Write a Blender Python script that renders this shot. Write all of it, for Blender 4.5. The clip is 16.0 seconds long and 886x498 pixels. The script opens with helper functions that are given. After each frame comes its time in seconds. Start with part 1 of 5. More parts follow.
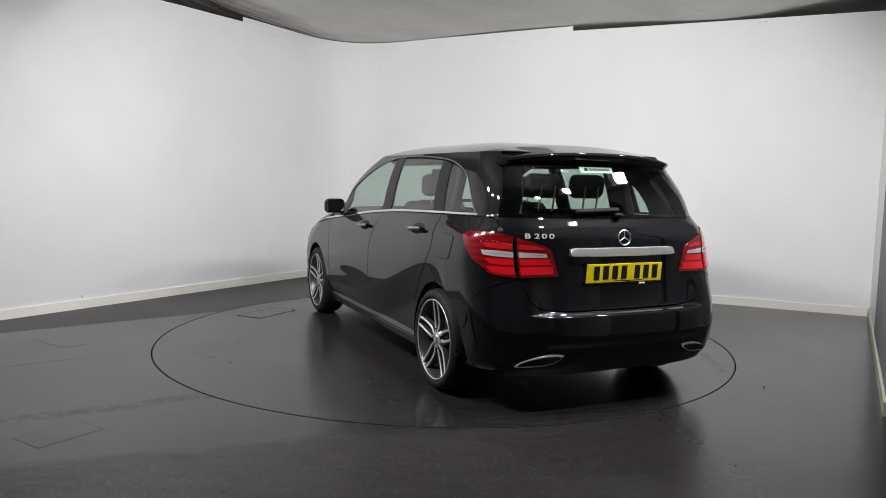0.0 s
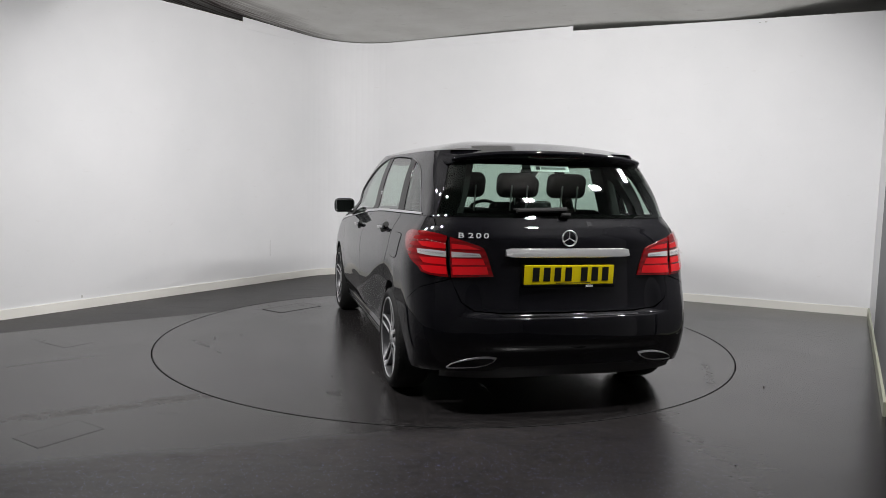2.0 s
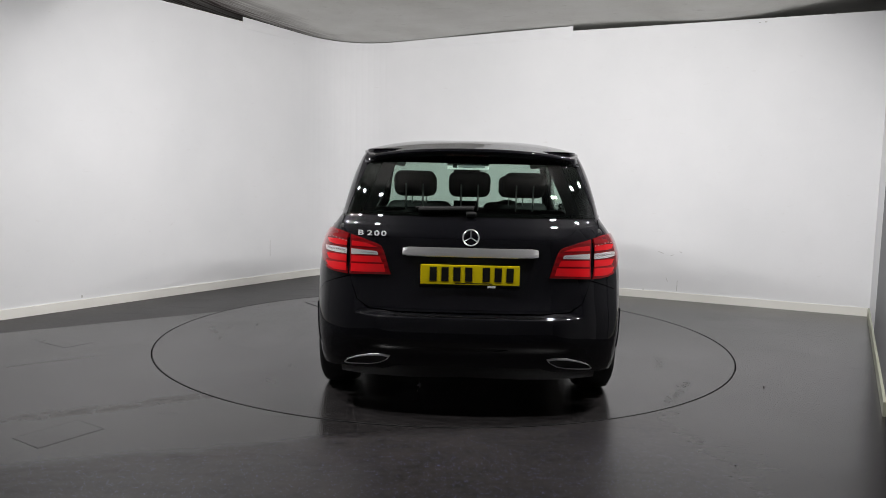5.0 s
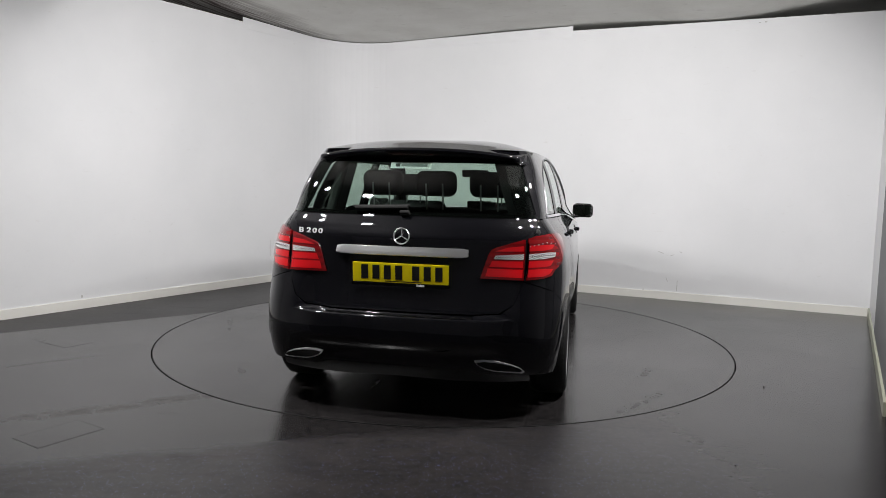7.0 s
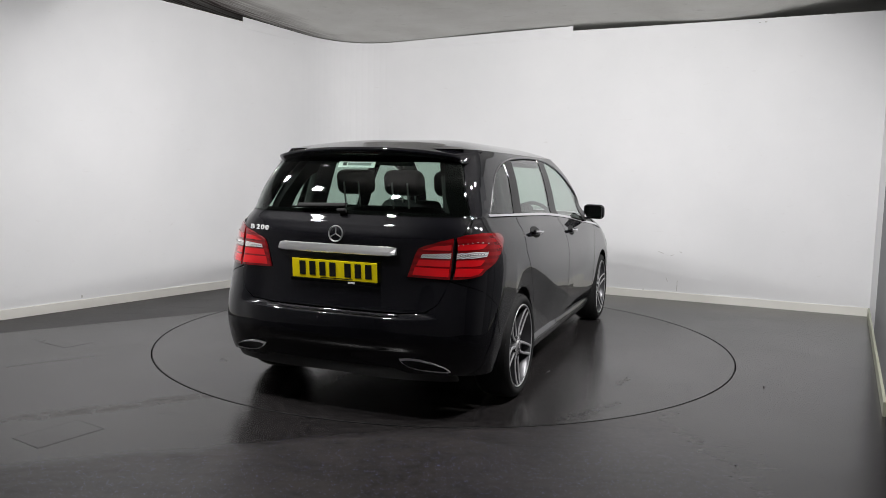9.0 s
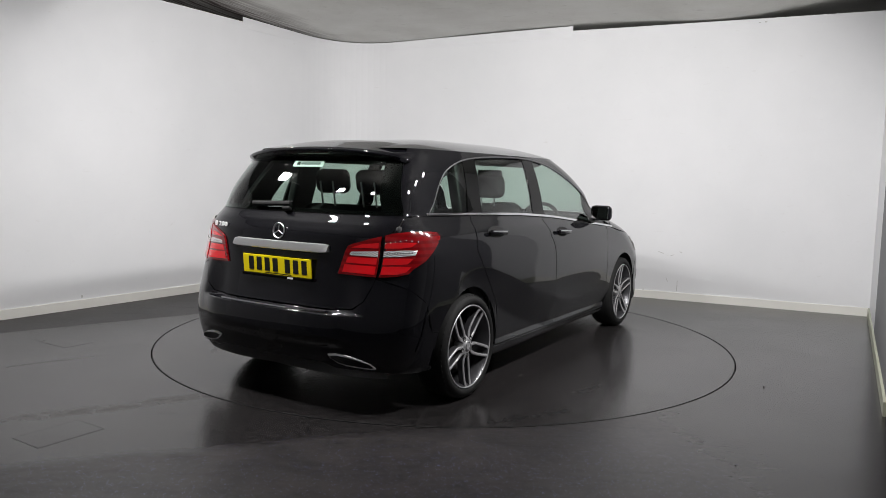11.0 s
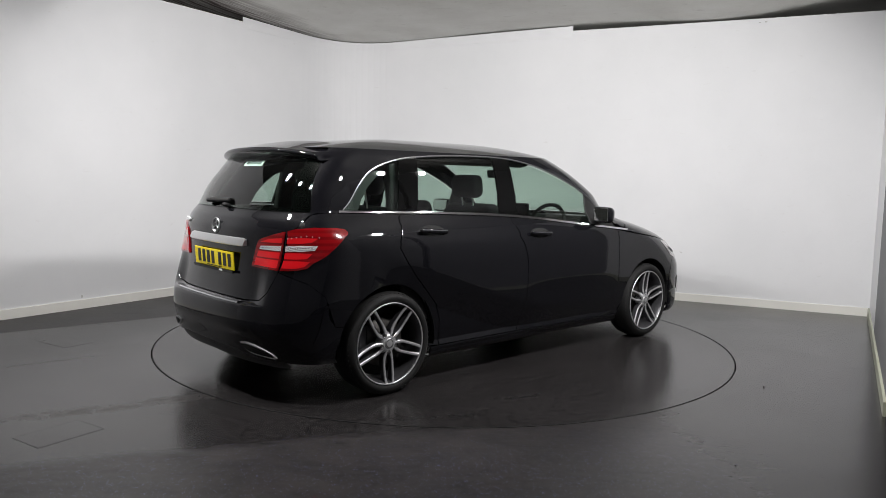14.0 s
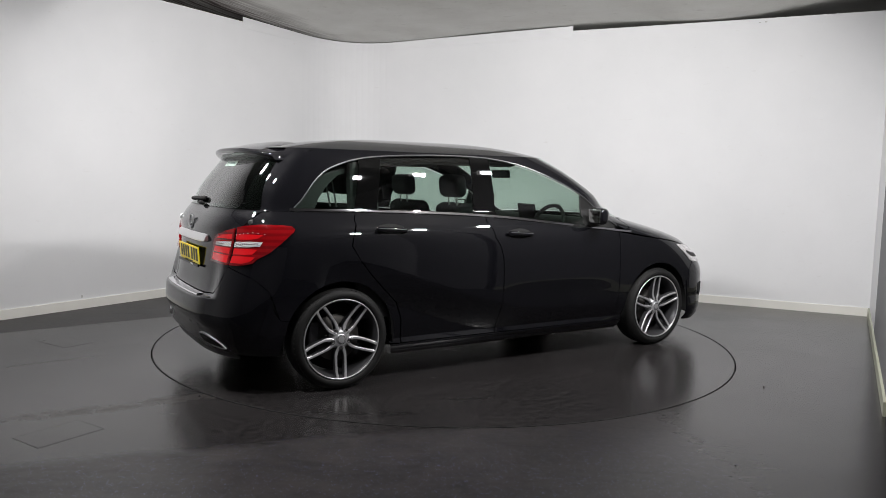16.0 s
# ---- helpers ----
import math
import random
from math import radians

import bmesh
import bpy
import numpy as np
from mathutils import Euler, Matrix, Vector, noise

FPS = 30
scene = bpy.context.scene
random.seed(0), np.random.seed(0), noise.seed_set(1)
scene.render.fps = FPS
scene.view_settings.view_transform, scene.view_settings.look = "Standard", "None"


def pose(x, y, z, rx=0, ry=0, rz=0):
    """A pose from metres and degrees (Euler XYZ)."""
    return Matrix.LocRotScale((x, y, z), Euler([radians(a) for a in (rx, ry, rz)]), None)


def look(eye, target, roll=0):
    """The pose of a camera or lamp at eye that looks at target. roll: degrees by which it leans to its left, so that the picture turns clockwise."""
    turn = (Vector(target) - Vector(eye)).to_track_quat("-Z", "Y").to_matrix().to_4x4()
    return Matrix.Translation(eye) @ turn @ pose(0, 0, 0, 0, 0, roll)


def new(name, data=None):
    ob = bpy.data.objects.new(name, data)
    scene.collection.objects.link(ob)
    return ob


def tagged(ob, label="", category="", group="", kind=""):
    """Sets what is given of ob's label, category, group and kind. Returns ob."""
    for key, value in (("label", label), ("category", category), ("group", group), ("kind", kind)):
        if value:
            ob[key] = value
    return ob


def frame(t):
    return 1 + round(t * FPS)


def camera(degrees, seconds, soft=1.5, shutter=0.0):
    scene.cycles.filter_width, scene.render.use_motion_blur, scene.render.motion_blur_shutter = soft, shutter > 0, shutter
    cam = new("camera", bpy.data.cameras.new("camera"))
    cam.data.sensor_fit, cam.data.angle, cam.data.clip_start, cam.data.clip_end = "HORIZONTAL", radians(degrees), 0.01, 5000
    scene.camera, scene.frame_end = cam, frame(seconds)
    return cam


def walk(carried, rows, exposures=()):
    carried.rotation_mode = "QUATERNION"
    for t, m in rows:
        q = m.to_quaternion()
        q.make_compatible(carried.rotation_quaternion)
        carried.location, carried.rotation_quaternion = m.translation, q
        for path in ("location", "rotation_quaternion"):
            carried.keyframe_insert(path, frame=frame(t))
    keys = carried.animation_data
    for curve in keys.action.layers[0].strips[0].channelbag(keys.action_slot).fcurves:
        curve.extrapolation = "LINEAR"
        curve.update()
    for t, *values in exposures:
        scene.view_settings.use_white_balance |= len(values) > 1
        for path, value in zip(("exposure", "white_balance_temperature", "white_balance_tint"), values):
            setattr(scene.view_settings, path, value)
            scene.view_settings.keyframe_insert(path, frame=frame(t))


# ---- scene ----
# Fixed camera; the turntable's axis is the world's origin.
cam = camera(62.68, 16.0, soft=0.7)
EYE = Vector((0.0, -5.8886, 1.2818))
AIM = Vector((-0.02102, 0.08357, 0.7044))
walk(cam, [(0.0, look(EYE, AIM, 1.2635)), (16.0, look(EYE, AIM, 1.2635))])
scene.view_settings.exposure = 0.0

# ---------------------------------------------------------------- light
world = bpy.data.worlds.new("world")
scene.world = world
world.use_nodes = True
world.node_tree.nodes["Background"].inputs[0].default_value = (0.02, 0.02, 0.022, 1)
world.node_tree.nodes["Background"].inputs[1].default_value = 0.2

LAMPS = [(1.30, -2.62), (1.78, -1.92), (2.24, -1.34), (-1.26, -2.60), (-1.98, -1.92), (-2.46, -1.10)]
LAMP_SIZE = 0.13
LAMP_AIM = (0.2, 1.4, 1.9)
LAMP_Z = 2.70
LAMP_WATTS = 33.5


# ---------------------------------------------------------------- materials
def mat(name, base=(0.5, 0.5, 0.5), rough=0.5, metal=0.0, coat=0.0, coat_rough=0.03, spec=0.5, emit=None, power=0.0):
    m = bpy.data.materials.new(name)
    m.use_nodes = True
    b = m.node_tree.nodes["Principled BSDF"]
    b.inputs["Base Color"].default_value = (*base, 1)
    b.inputs["Roughness"].default_value = rough
    b.inputs["Metallic"].default_value = metal
    b.inputs["Coat Weight"].default_value = coat
    b.inputs["Coat Roughness"].default_value = coat_rough
    b.inputs["Specular IOR Level"].default_value = spec
    if emit:
        b.inputs["Emission Color"].default_value = (*emit, 1)
        b.inputs["Emission Strength"].default_value = power
    return m


class Nodes:
    """Short hand for building node trees."""

    def __init__(self, m):
        self.t = m.node_tree
        self.b = m.node_tree.nodes.get("Principled BSDF")

    def add(self, node_type, **sets):
        n = self.t.nodes.new(node_type)
        for k, v in sets.items():
            if k == "scale":
                n.inputs["Scale"].default_value = v
            elif k == "detail":
                n.inputs["Detail"].default_value = v
            elif k == "rough":
                n.inputs["Roughness"].default_value = v
            elif k == "feature":
                n.feature = v
            elif k == "operation":
                n.operation = v
            elif k == "blend":
                n.blend_type = v
            elif k == "kind":
                n.data_type = v
        return n

    def link(self, a, b):
        self.t.links.new(a, b)

    def coord(self, sx=1, sy=1, sz=1):
        c = self.add("ShaderNodeTexCoord")
        m = self.add("ShaderNodeMapping")
        m.inputs["Scale"].default_value = (sx, sy, sz)
        self.link(c.outputs["Object"], m.inputs["Vector"])
        return m.outputs["Vector"]

    def noise(self, vec, scale, detail=4, rough=0.55):
        n = self.add("ShaderNodeTexNoise", scale=scale, detail=detail, rough=rough)
        self.link(vec, n.inputs["Vector"])
        return n.outputs["Fac"]

    def ramp(self, fac, *stops):
        r = self.add("ShaderNodeValToRGB")
        e = r.color_ramp.elements
        while len(e) < len(stops):
            e.new(0.5)
        for el, (p, c) in zip(e, stops):
            el.position = p
            el.color = (*c, 1) if len(c) == 3 else c
        self.link(fac, r.inputs["Fac"])
        return r.outputs["Color"]

    def math(self, op, a, b):
        n = self.add("ShaderNodeMath", operation=op)
        for i, v in enumerate((a, b)):
            if isinstance(v, (int, float)):
                n.inputs[i].default_value = v
            else:
                self.link(v, n.inputs[i])
        return n.outputs[0]

    def mix(self, fac, a, b, blend="MIX"):
        n = self.add("ShaderNodeMix", kind="RGBA", blend=blend)
        for i, v in ((0, fac), (6, a), (7, b)):
            if isinstance(v, (int, float)):
                n.inputs[i].default_value = v
            elif isinstance(v, tuple):
                n.inputs[i].default_value = (*v, 1)
            else:
                self.link(v, n.inputs[i])
        return n.outputs[2]

    def bump(self, height, strength=0.2, distance=0.01):
        n = self.add("ShaderNodeBump")
        n.inputs["Strength"].default_value = strength
        n.inputs["Distance"].default_value = distance
        self.link(height, n.inputs["Height"])
        self.link(n.outputs["Normal"], self.b.inputs["Normal"])


def grey(v):
    return (v, v, v)


def wall_material():
    m = mat("white_wall_paint", (0.8, 0.8, 0.8), 0.55)
    n = Nodes(m)
    v = n.coord()
    big, fine = n.noise(v, 0.9, 5), n.noise(v, 60, 3)
    col = n.ramp(big, (0.3, (0.76, 0.765, 0.775)), (0.7, (0.82, 0.82, 0.83)))
    scuff = n.noise(n.coord(2.5, 2.5, 9), 3.0, 8, 0.7)
    col = n.mix(n.ramp(scuff, (0.63, grey(0)), (0.80, grey(0.5))), col, (0.60, 0.58, 0.55))
    n.link(col, n.b.inputs["Base Color"])
    n.bump(fine, 0.08, 0.002)
    return m


def line_side(n, v, a, b, soft, wobble=0.0):
    """1 on the left of the line from a to b, 0 on its right, with a soft and wavy edge."""
    d = Vector((b[0] - a[0], b[1] - a[1])).normalized()
    sep = n.add("ShaderNodeSeparateXYZ")
    n.link(v, sep.inputs[0])
    dist = n.math("ADD", n.math("MULTIPLY", sep.outputs[0], -d.y), n.math("MULTIPLY", sep.outputs[1], d.x))
    dist = n.math("SUBTRACT", dist, -d.y * a[0] + d.x * a[1])
    if wobble:
        dist = n.math("ADD", dist, n.math("MULTIPLY", n.math("SUBTRACT", n.noise(v, 3.0, 5), 0.5), wobble))
    step = n.add("ShaderNodeMapRange")
    step.inputs[1].default_value, step.inputs[2].default_value = -soft, soft
    n.link(dist, step.inputs[0])
    return step.outputs[0]


def ceiling_material():
    m = mat("stained_concrete_ceiling", (0.5, 0.5, 0.48), 0.8)
    n = Nodes(m)
    v = n.coord()
    col = n.ramp(n.noise(v, 1.6, 8, 0.65), (0.3, (0.62, 0.61, 0.575)), (0.55, (0.70, 0.695, 0.66)), (0.75, (0.75, 0.745, 0.72)))
    blot = n.ramp(n.noise(v, 7.0, 6, 0.7), (0.60, grey(0)), (0.72, grey(0.55)))
    col = n.mix(blot, col, (0.48, 0.465, 0.43))
    # dark brown streaks running along the side wall
    c = n.add("ShaderNodeTexCoord")
    turn = n.add("ShaderNodeMapping")
    turn.inputs["Rotation"].default_value = (0, 0, radians(-57.3))
    n.link(c.outputs["Object"], turn.inputs["Vector"])
    long = n.add("ShaderNodeMapping")
    long.inputs["Scale"].default_value = (0.5, 11, 1)
    n.link(turn.outputs["Vector"], long.inputs["Vector"])
    zone = line_side(n, v, (-3.78 + 0.95, 0.2 - 0.61), (-2.47 + 0.42, 2.24 - 0.27), 0.25, 0.35)
    streak = n.math("MULTIPLY", zone, n.ramp(n.noise(long.outputs["Vector"], 2.2, 6, 0.65), (0.40, grey(1)), (0.62, grey(0.30))))
    col = n.mix(streak, col, (0.085, 0.066, 0.060))
    n.link(col, n.b.inputs["Base Color"])
    n.bump(n.noise(v, 22, 6, 0.6), 0.35, 0.01)
    return m


def band(n, v, a, b, width, wobble=0.05):
    """1 near the line through a and b, between the two points."""
    e = Vector((b[0] - a[0], b[1] - a[1])).normalized()
    o = Vector((-e.y, e.x)) * width / 2
    lo = line_side(n, v, (a[0] + o.x, a[1] + o.y), (b[0] + o.x, b[1] + o.y), 0.03, wobble)
    hi = line_side(n, v, (a[0] - o.x, a[1] - o.y), (b[0] - o.x, b[1] - o.y), 0.03, wobble)
    m = n.math("SUBTRACT", hi, lo)
    m = n.math("MULTIPLY", m, line_side(n, v, (a[0] + o.x, a[1] + o.y), (a[0] - o.x, a[1] - o.y), 0.06, wobble))
    m = n.math("MULTIPLY", m, line_side(n, v, (b[0] - o.x, b[1] - o.y), (b[0] + o.x, b[1] + o.y), 0.06, wobble))
    return m


def floor_material(name, fixed):
    """Dark speckled vinyl, polished by tyres and feet, with scuffs."""
    m = mat(name, (0.03, 0.03, 0.03), 0.3, spec=0.42)
    n = Nodes(m)
    v = n.coord()
    col = n.ramp(n.noise(v, 1.3, 6, 0.6), (0.3, (0.007, 0.0068, 0.0068)), (0.7, (0.014, 0.013, 0.013)))
    mott = n.ramp(n.noise(v, 26, 4, 0.7), (0.35, grey(0)), (0.72, grey(0.8)))
    col = n.mix(mott, col, (0.040, 0.036, 0.036))
    vor = n.add("ShaderNodeTexVoronoi", scale=120, feature="F1")
    n.link(v, vor.inputs["Vector"])
    dots = n.ramp(vor.outputs["Distance"], (0.16, grey(1)), (0.30, grey(0)))
    some = n.ramp(n.noise(v, 41, 2), (0.50, grey(0)), (0.57, grey(1)))
    hue = n.mix(n.noise(v, 60, 1), (0.24, 0.235, 0.28), (0.15, 0.16, 0.50))
    dots = n.math("MULTIPLY", dots, some)
    worn = n.noise(v, 0.8, 7, 0.65)
    rough = n.ramp(worn, (0.3, grey(0.19)), (0.7, grey(0.27)))
    streak = n.ramp(n.noise(n.coord(1, 9, 1), 1.5, 6, 0.7), (0.55, grey(0)), (0.75, grey(0.06)))
    rough = n.math("ADD", rough, streak)
    if fixed:
        # unpolished sheet at the entrance, and another along the wall
        near = n.math("SUBTRACT", 1.0, line_side(n, v, (-1.91, -2.85), (-0.23, -2.31), 0.05, 0.22))
        near = n.math("MULTIPLY", near, line_side(n, v, (0.85, -4.0), (0.85, -1.0), 0.75, 0.5))
        front = n.math("SUBTRACT", 1.0, line_side(n, v, (-1.91, -2.75), (1.5, -2.2), 0.25, 0.4))
        blotch = n.math("MULTIPLY", near, n.ramp(n.noise(v, 5.5, 6, 0.72), (0.42, grey(0)), (0.66, grey(0.85))))
        col = n.mix(blotch, col, (0.034, 0.029, 0.028))
        smear = n.math("MULTIPLY", near, n.ramp(n.noise(n.coord(1.0, 3.2, 1), 2.4, 6, 0.7), (0.5, grey(0)), (0.72, grey(0.10))))
        rough = n.math("ADD", rough, smear)
        front = n.math("MULTIPLY", front, n.math("ADD", n.math("MULTIPLY", line_side(n, v, (1.05, -4.0), (1.05, -1.0), 0.7, 0.5), 0.85), 0.15))
        col = n.mix(n.math("MULTIPLY", dots, n.math("ADD", n.math("MULTIPLY", front, 0.95), 0.05)), col, hue)
        rough = n.math("ADD", rough, n.math("MULTIPLY", near, 0.20))
        wall = line_side(n, v, (-3.48, -0.30), (-1.96, 0.91), 0.02, 0.03)
        rough = n.math("ADD", rough, n.math("MULTIPLY", wall, 0.22))
        track = n.math("MULTIPLY", band(n, v, (-2.7, -2.50), (-1.3, -1.76), 0.10, 0.12), n.ramp(n.noise(v, 9, 5, 0.7), (0.4, grey(0)), (0.6, grey(1))))
        rough = n.math("ADD", rough, n.math("MULTIPLY", track, 0.20))
        col = n.mix(n.math("MULTIPLY", track, 0.6), col, (0.035, 0.031, 0.026))
        scratch = band(n, v, (-0.807, -2.791), (-0.30, -3.085), 0.014, 0.02)
        rough = n.math("ADD", rough, n.math("MULTIPLY", scratch, 0.10))
        col = n.mix(n.math("MULTIPLY", scratch, 0.7), col, (0.05, 0.045, 0.042))
        seam = band(n, v, (-3.2, -1.55), (-2.4, -0.92), 0.03, 0.03)
        rough = n.math("ADD", rough, n.math("MULTIPLY", seam, 0.10))
    else:
        col = n.mix(n.math("MULTIPLY", dots, 0.05), col, hue)
        # tyre scuffs on the turntable
        for a, b, w in (((-0.34, 1.74), (0.12, 1.95), 0.05), ((-0.75, -1.58), (-0.19, -1.54), 0.03), ((-0.92, -1.5), (-0.56, -1.63), 0.04), ((-1.52, 1.02), (-1.42, 1.09), 0.04), ((-0.6, 1.55), (-0.45, 1.62), 0.03), ((-1.715, -1.335), (-1.15, -1.653), 0.07)):
            mark = n.math("MULTIPLY", band(n, v, a, b, w, 0.06), n.ramp(n.noise(v, 14, 4, 0.7), (0.35, grey(0)), (0.6, grey(1))))
            rough = n.math("ADD", rough, n.math("MULTIPLY", mark, 0.08))
            col = n.mix(n.math("MULTIPLY", mark, 0.7), col, (0.006, 0.006, 0.006))
    n.link(col, n.b.inputs["Base Color"])
    n.link(rough, n.b.inputs["Roughness"])
    n.bump(n.noise(v, 180, 2), 0.05, 0.001)
    return m


def glass_material(name, tint, gloss=1.0):
    m = bpy.data.materials.new(name)
    m.use_nodes = True
    t = m.node_tree
    t.nodes.clear()
    out, mix = t.nodes.new("ShaderNodeOutputMaterial"), t.nodes.new("ShaderNodeMixShader")
    clear, shine, facing = t.nodes.new("ShaderNodeBsdfTransparent"), t.nodes.new("ShaderNodeBsdfGlossy"), t.nodes.new("ShaderNodeLayerWeight")
    power, scale = t.nodes.new("ShaderNodeMath"), t.nodes.new("ShaderNodeMath")
    power.operation, scale.operation = "POWER", "MULTIPLY_ADD"
    power.inputs[1].default_value, scale.inputs[1].default_value, scale.inputs[2].default_value = 4.5, 0.90, 0.075
    clear.inputs[0].default_value = (*tint, 1)
    shine.inputs["Roughness"].default_value = 0.01
    shine.inputs[0].default_value = (gloss, gloss, gloss, 1)
    facing.inputs[0].default_value = 0.5
    t.links.new(facing.outputs["Facing"], power.inputs[0])
    t.links.new(power.outputs[0], scale.inputs[0])
    t.links.new(scale.outputs[0], mix.inputs[0])
    t.links.new(clear.outputs[0], mix.inputs[1])
    t.links.new(shine.outputs[0], mix.inputs[2])
    t.links.new(mix.outputs[0], out.inputs[0])
    return m


def paint_material():
    """Black metallic lacquer: fine dark flakes under a clear coat with faint polishing waves."""
    m = mat("black_car_paint", (0.004, 0.004, 0.0045), 0.45, 0.0, 1.0, 0.02, 0.03)
    n = Nodes(m)
    v = n.coord()
    flake = n.ramp(n.noise(v, 900, 1), (0.55, (0.0032, 0.0032, 0.0043)), (0.75, (0.0120, 0.0118, 0.0170)))
    n.link(flake, n.b.inputs["Base Color"])
    n.link(n.ramp(n.noise(v, 3, 5), (0.3, grey(0.012)), (0.75, grey(0.03))), n.b.inputs["Coat Roughness"])
    wave = n.add("ShaderNodeBump")
    wave.inputs["Strength"].default_value = 0.04
    wave.inputs["Distance"].default_value = 0.002
    n.link(n.noise(v, 70, 2), wave.inputs["Height"])
    n.link(wave.outputs["Normal"], n.b.inputs["Coat Normal"])
    return m


def lamp_lens(name, base, emit):
    m = mat(name, base, 0.12, 0.0, 1.0, 0.02)
    n = Nodes(m)
    v = n.coord(1, 1, 1)
    w = n.add("ShaderNodeTexWave", scale=9)
    w.bands_direction = "Z"
    n.link(v, w.inputs["Vector"])
    n.link(n.ramp(w.outputs["Fac"], (0.2, tuple(c * 0.68 for c in base)), (0.7, base)), n.b.inputs["Base Color"])
    return m


def ribbed_lens():
    m = mat("clear_ribbed_lamp_lens", (0.6, 0.58, 0.58), 0.15, 0.3, 1.0)
    n = Nodes(m)
    w = n.add("ShaderNodeTexWave", scale=55)
    w.bands_direction = "DIAGONAL"
    n.link(n.coord(1, 1, 1), w.inputs["Vector"])
    n.link(n.ramp(w.outputs["Fac"], (0.25, (0.42, 0.40, 0.40)), (0.75, (0.92, 0.90, 0.90))), n.b.inputs["Base Color"])
    n.bump(w.outputs["Fac"], 0.4, 0.003)
    return m


M = {
    "wall": wall_material(),
    "ceiling": ceiling_material(),
    # darkened grey for the ceiling out of view, to dim its reflections
    "ceiling_unseen": mat("dimmed_ceiling_grey", (0.18, 0.177, 0.17), 0.85),
    "floor": floor_material("speckled_black_vinyl", True),
    "disc": floor_material("polished_black_vinyl", False),
    # dark grey of an unseen wall, set for reflections in the car
    "dark_wall": mat("reflection_dark_grey", (0.17, 0.17, 0.175), 0.8),
    "east_skirting": mat("dull_olive_skirting", (0.38, 0.39, 0.30), 0.45),
    "hatch_line": mat("grey_hatch_edge", (0.012, 0.012, 0.012), 0.30),
    # grey that puts shade on the side wall's near end
    "dimmed_wall": mat("dimmed_wall_grey", (0.16, 0.16, 0.168), 0.6),
    "mid_wall": mat("reflection_mid_grey", (0.50, 0.50, 0.51), 0.7),
    "drape": mat("plain_white_paint", (0.80, 0.80, 0.81), 0.7),
    "cream": mat("cream_gloss_paint", (0.87, 0.855, 0.80), 0.6),
    "gap": mat("black_rubber_gap", (0.006, 0.006, 0.006), 0.7),
    "paint": paint_material(),
    "gloss_black": mat("gloss_black_trim", (0.003, 0.003, 0.003), 0.3, coat=0.6, coat_rough=0.03, spec=0.0),
    "plastic": mat("black_grained_plastic", (0.006, 0.006, 0.006), 0.4),
    "liner": mat("black_underseal", (0.004, 0.004, 0.004), 0.85),
    "rubber": mat("tyre_rubber", (0.009, 0.009, 0.009), 0.7, spec=0.3),
    "chrome": mat("chrome", (0.80, 0.80, 0.82), 0.07, 1.0),
    "satin": mat("satin_aluminium", (0.70, 0.70, 0.71), 0.28, 0.9),
    "dim_strip": mat("dull_bright_trim", (0.20, 0.20, 0.205), 0.3, 0.9),
    "badge": mat("bright_badge_silver", (0.85, 0.85, 0.86), 0.3, 0.25),
    "smudge": mat("grey_wall_smudge", (0.50, 0.49, 0.47), 0.8),
    "crumb": mat("dark_crumb", (0.02, 0.018, 0.016), 0.8),
    "machined": mat("machined_alloy", (0.52, 0.52, 0.53), 0.34, 0.6),
    "alloy_dark": mat("dark_grey_alloy_paint", (0.085, 0.085, 0.09), 0.32, 0.6),
    "steel": mat("brake_disc_steel", (0.10, 0.095, 0.09), 0.6, 0.8),
    "glass": glass_material("green_tinted_glass", (0.66, 0.775, 0.71)),
    "clear": glass_material("clear_lens", (0.9, 0.9, 0.9)),
    "red": lamp_lens("red_lamp_lens", (0.20, 0.003, 0.005), None),
    "red_band": mat("bright_red_lens", (0.58, 0.006, 0.010), 0.15, coat=1.0),
    "dark_red": mat("dark_red_lens", (0.05, 0.002, 0.003), 0.1, coat=1.0),
    "lamp_white": ribbed_lens(),
    "yellow": mat("yellow_plate", (0.95, 0.76, 0.006), 0.3),
    "ink": mat("black_plate_ink", (0.008, 0.008, 0.008), 0.4),
    "white": mat("white_sticker", (0.93, 0.95, 0.94), 0.5),
    "seat": mat("black_seat_cloth", (0.010, 0.010, 0.011), 0.8),
    "dash": mat("black_soft_plastic", (0.010, 0.010, 0.010), 0.6),
    "grey": mat("grey_print", (0.25, 0.27, 0.27), 0.6),
    "mirror": mat("mirror_glass", (0.85, 0.85, 0.85), 0.01, 1.0),
    "housing": mat("white_lamp_housing", (0.7, 0.7, 0.7), 0.5),
    "led": mat("lit_lamp_diffuser", (0.9, 0.9, 0.9), 0.5, emit=(1, 0.98, 0.97), power=110.0),
}


# ---------------------------------------------------------------- mesh helpers
def mesh_of(name, bm, material, smooth=False):
    me = bpy.data.meshes.new(name)
    bm.to_mesh(me)
    bm.free()
    me.materials.append(material)
    if smooth:
        me.shade_smooth()
    return me


def part(name, bm, material, parent, label="", smooth=False):
    ob = new(name, mesh_of(name, bm, material, smooth))
    ob.parent = parent
    if label:
        tagged(ob, label)
    return ob


def thing(name, bm, material, label, category, kind="", group="", smooth=False):
    return tagged(new(name, mesh_of(name, bm, material, smooth)), label, category, group, kind)


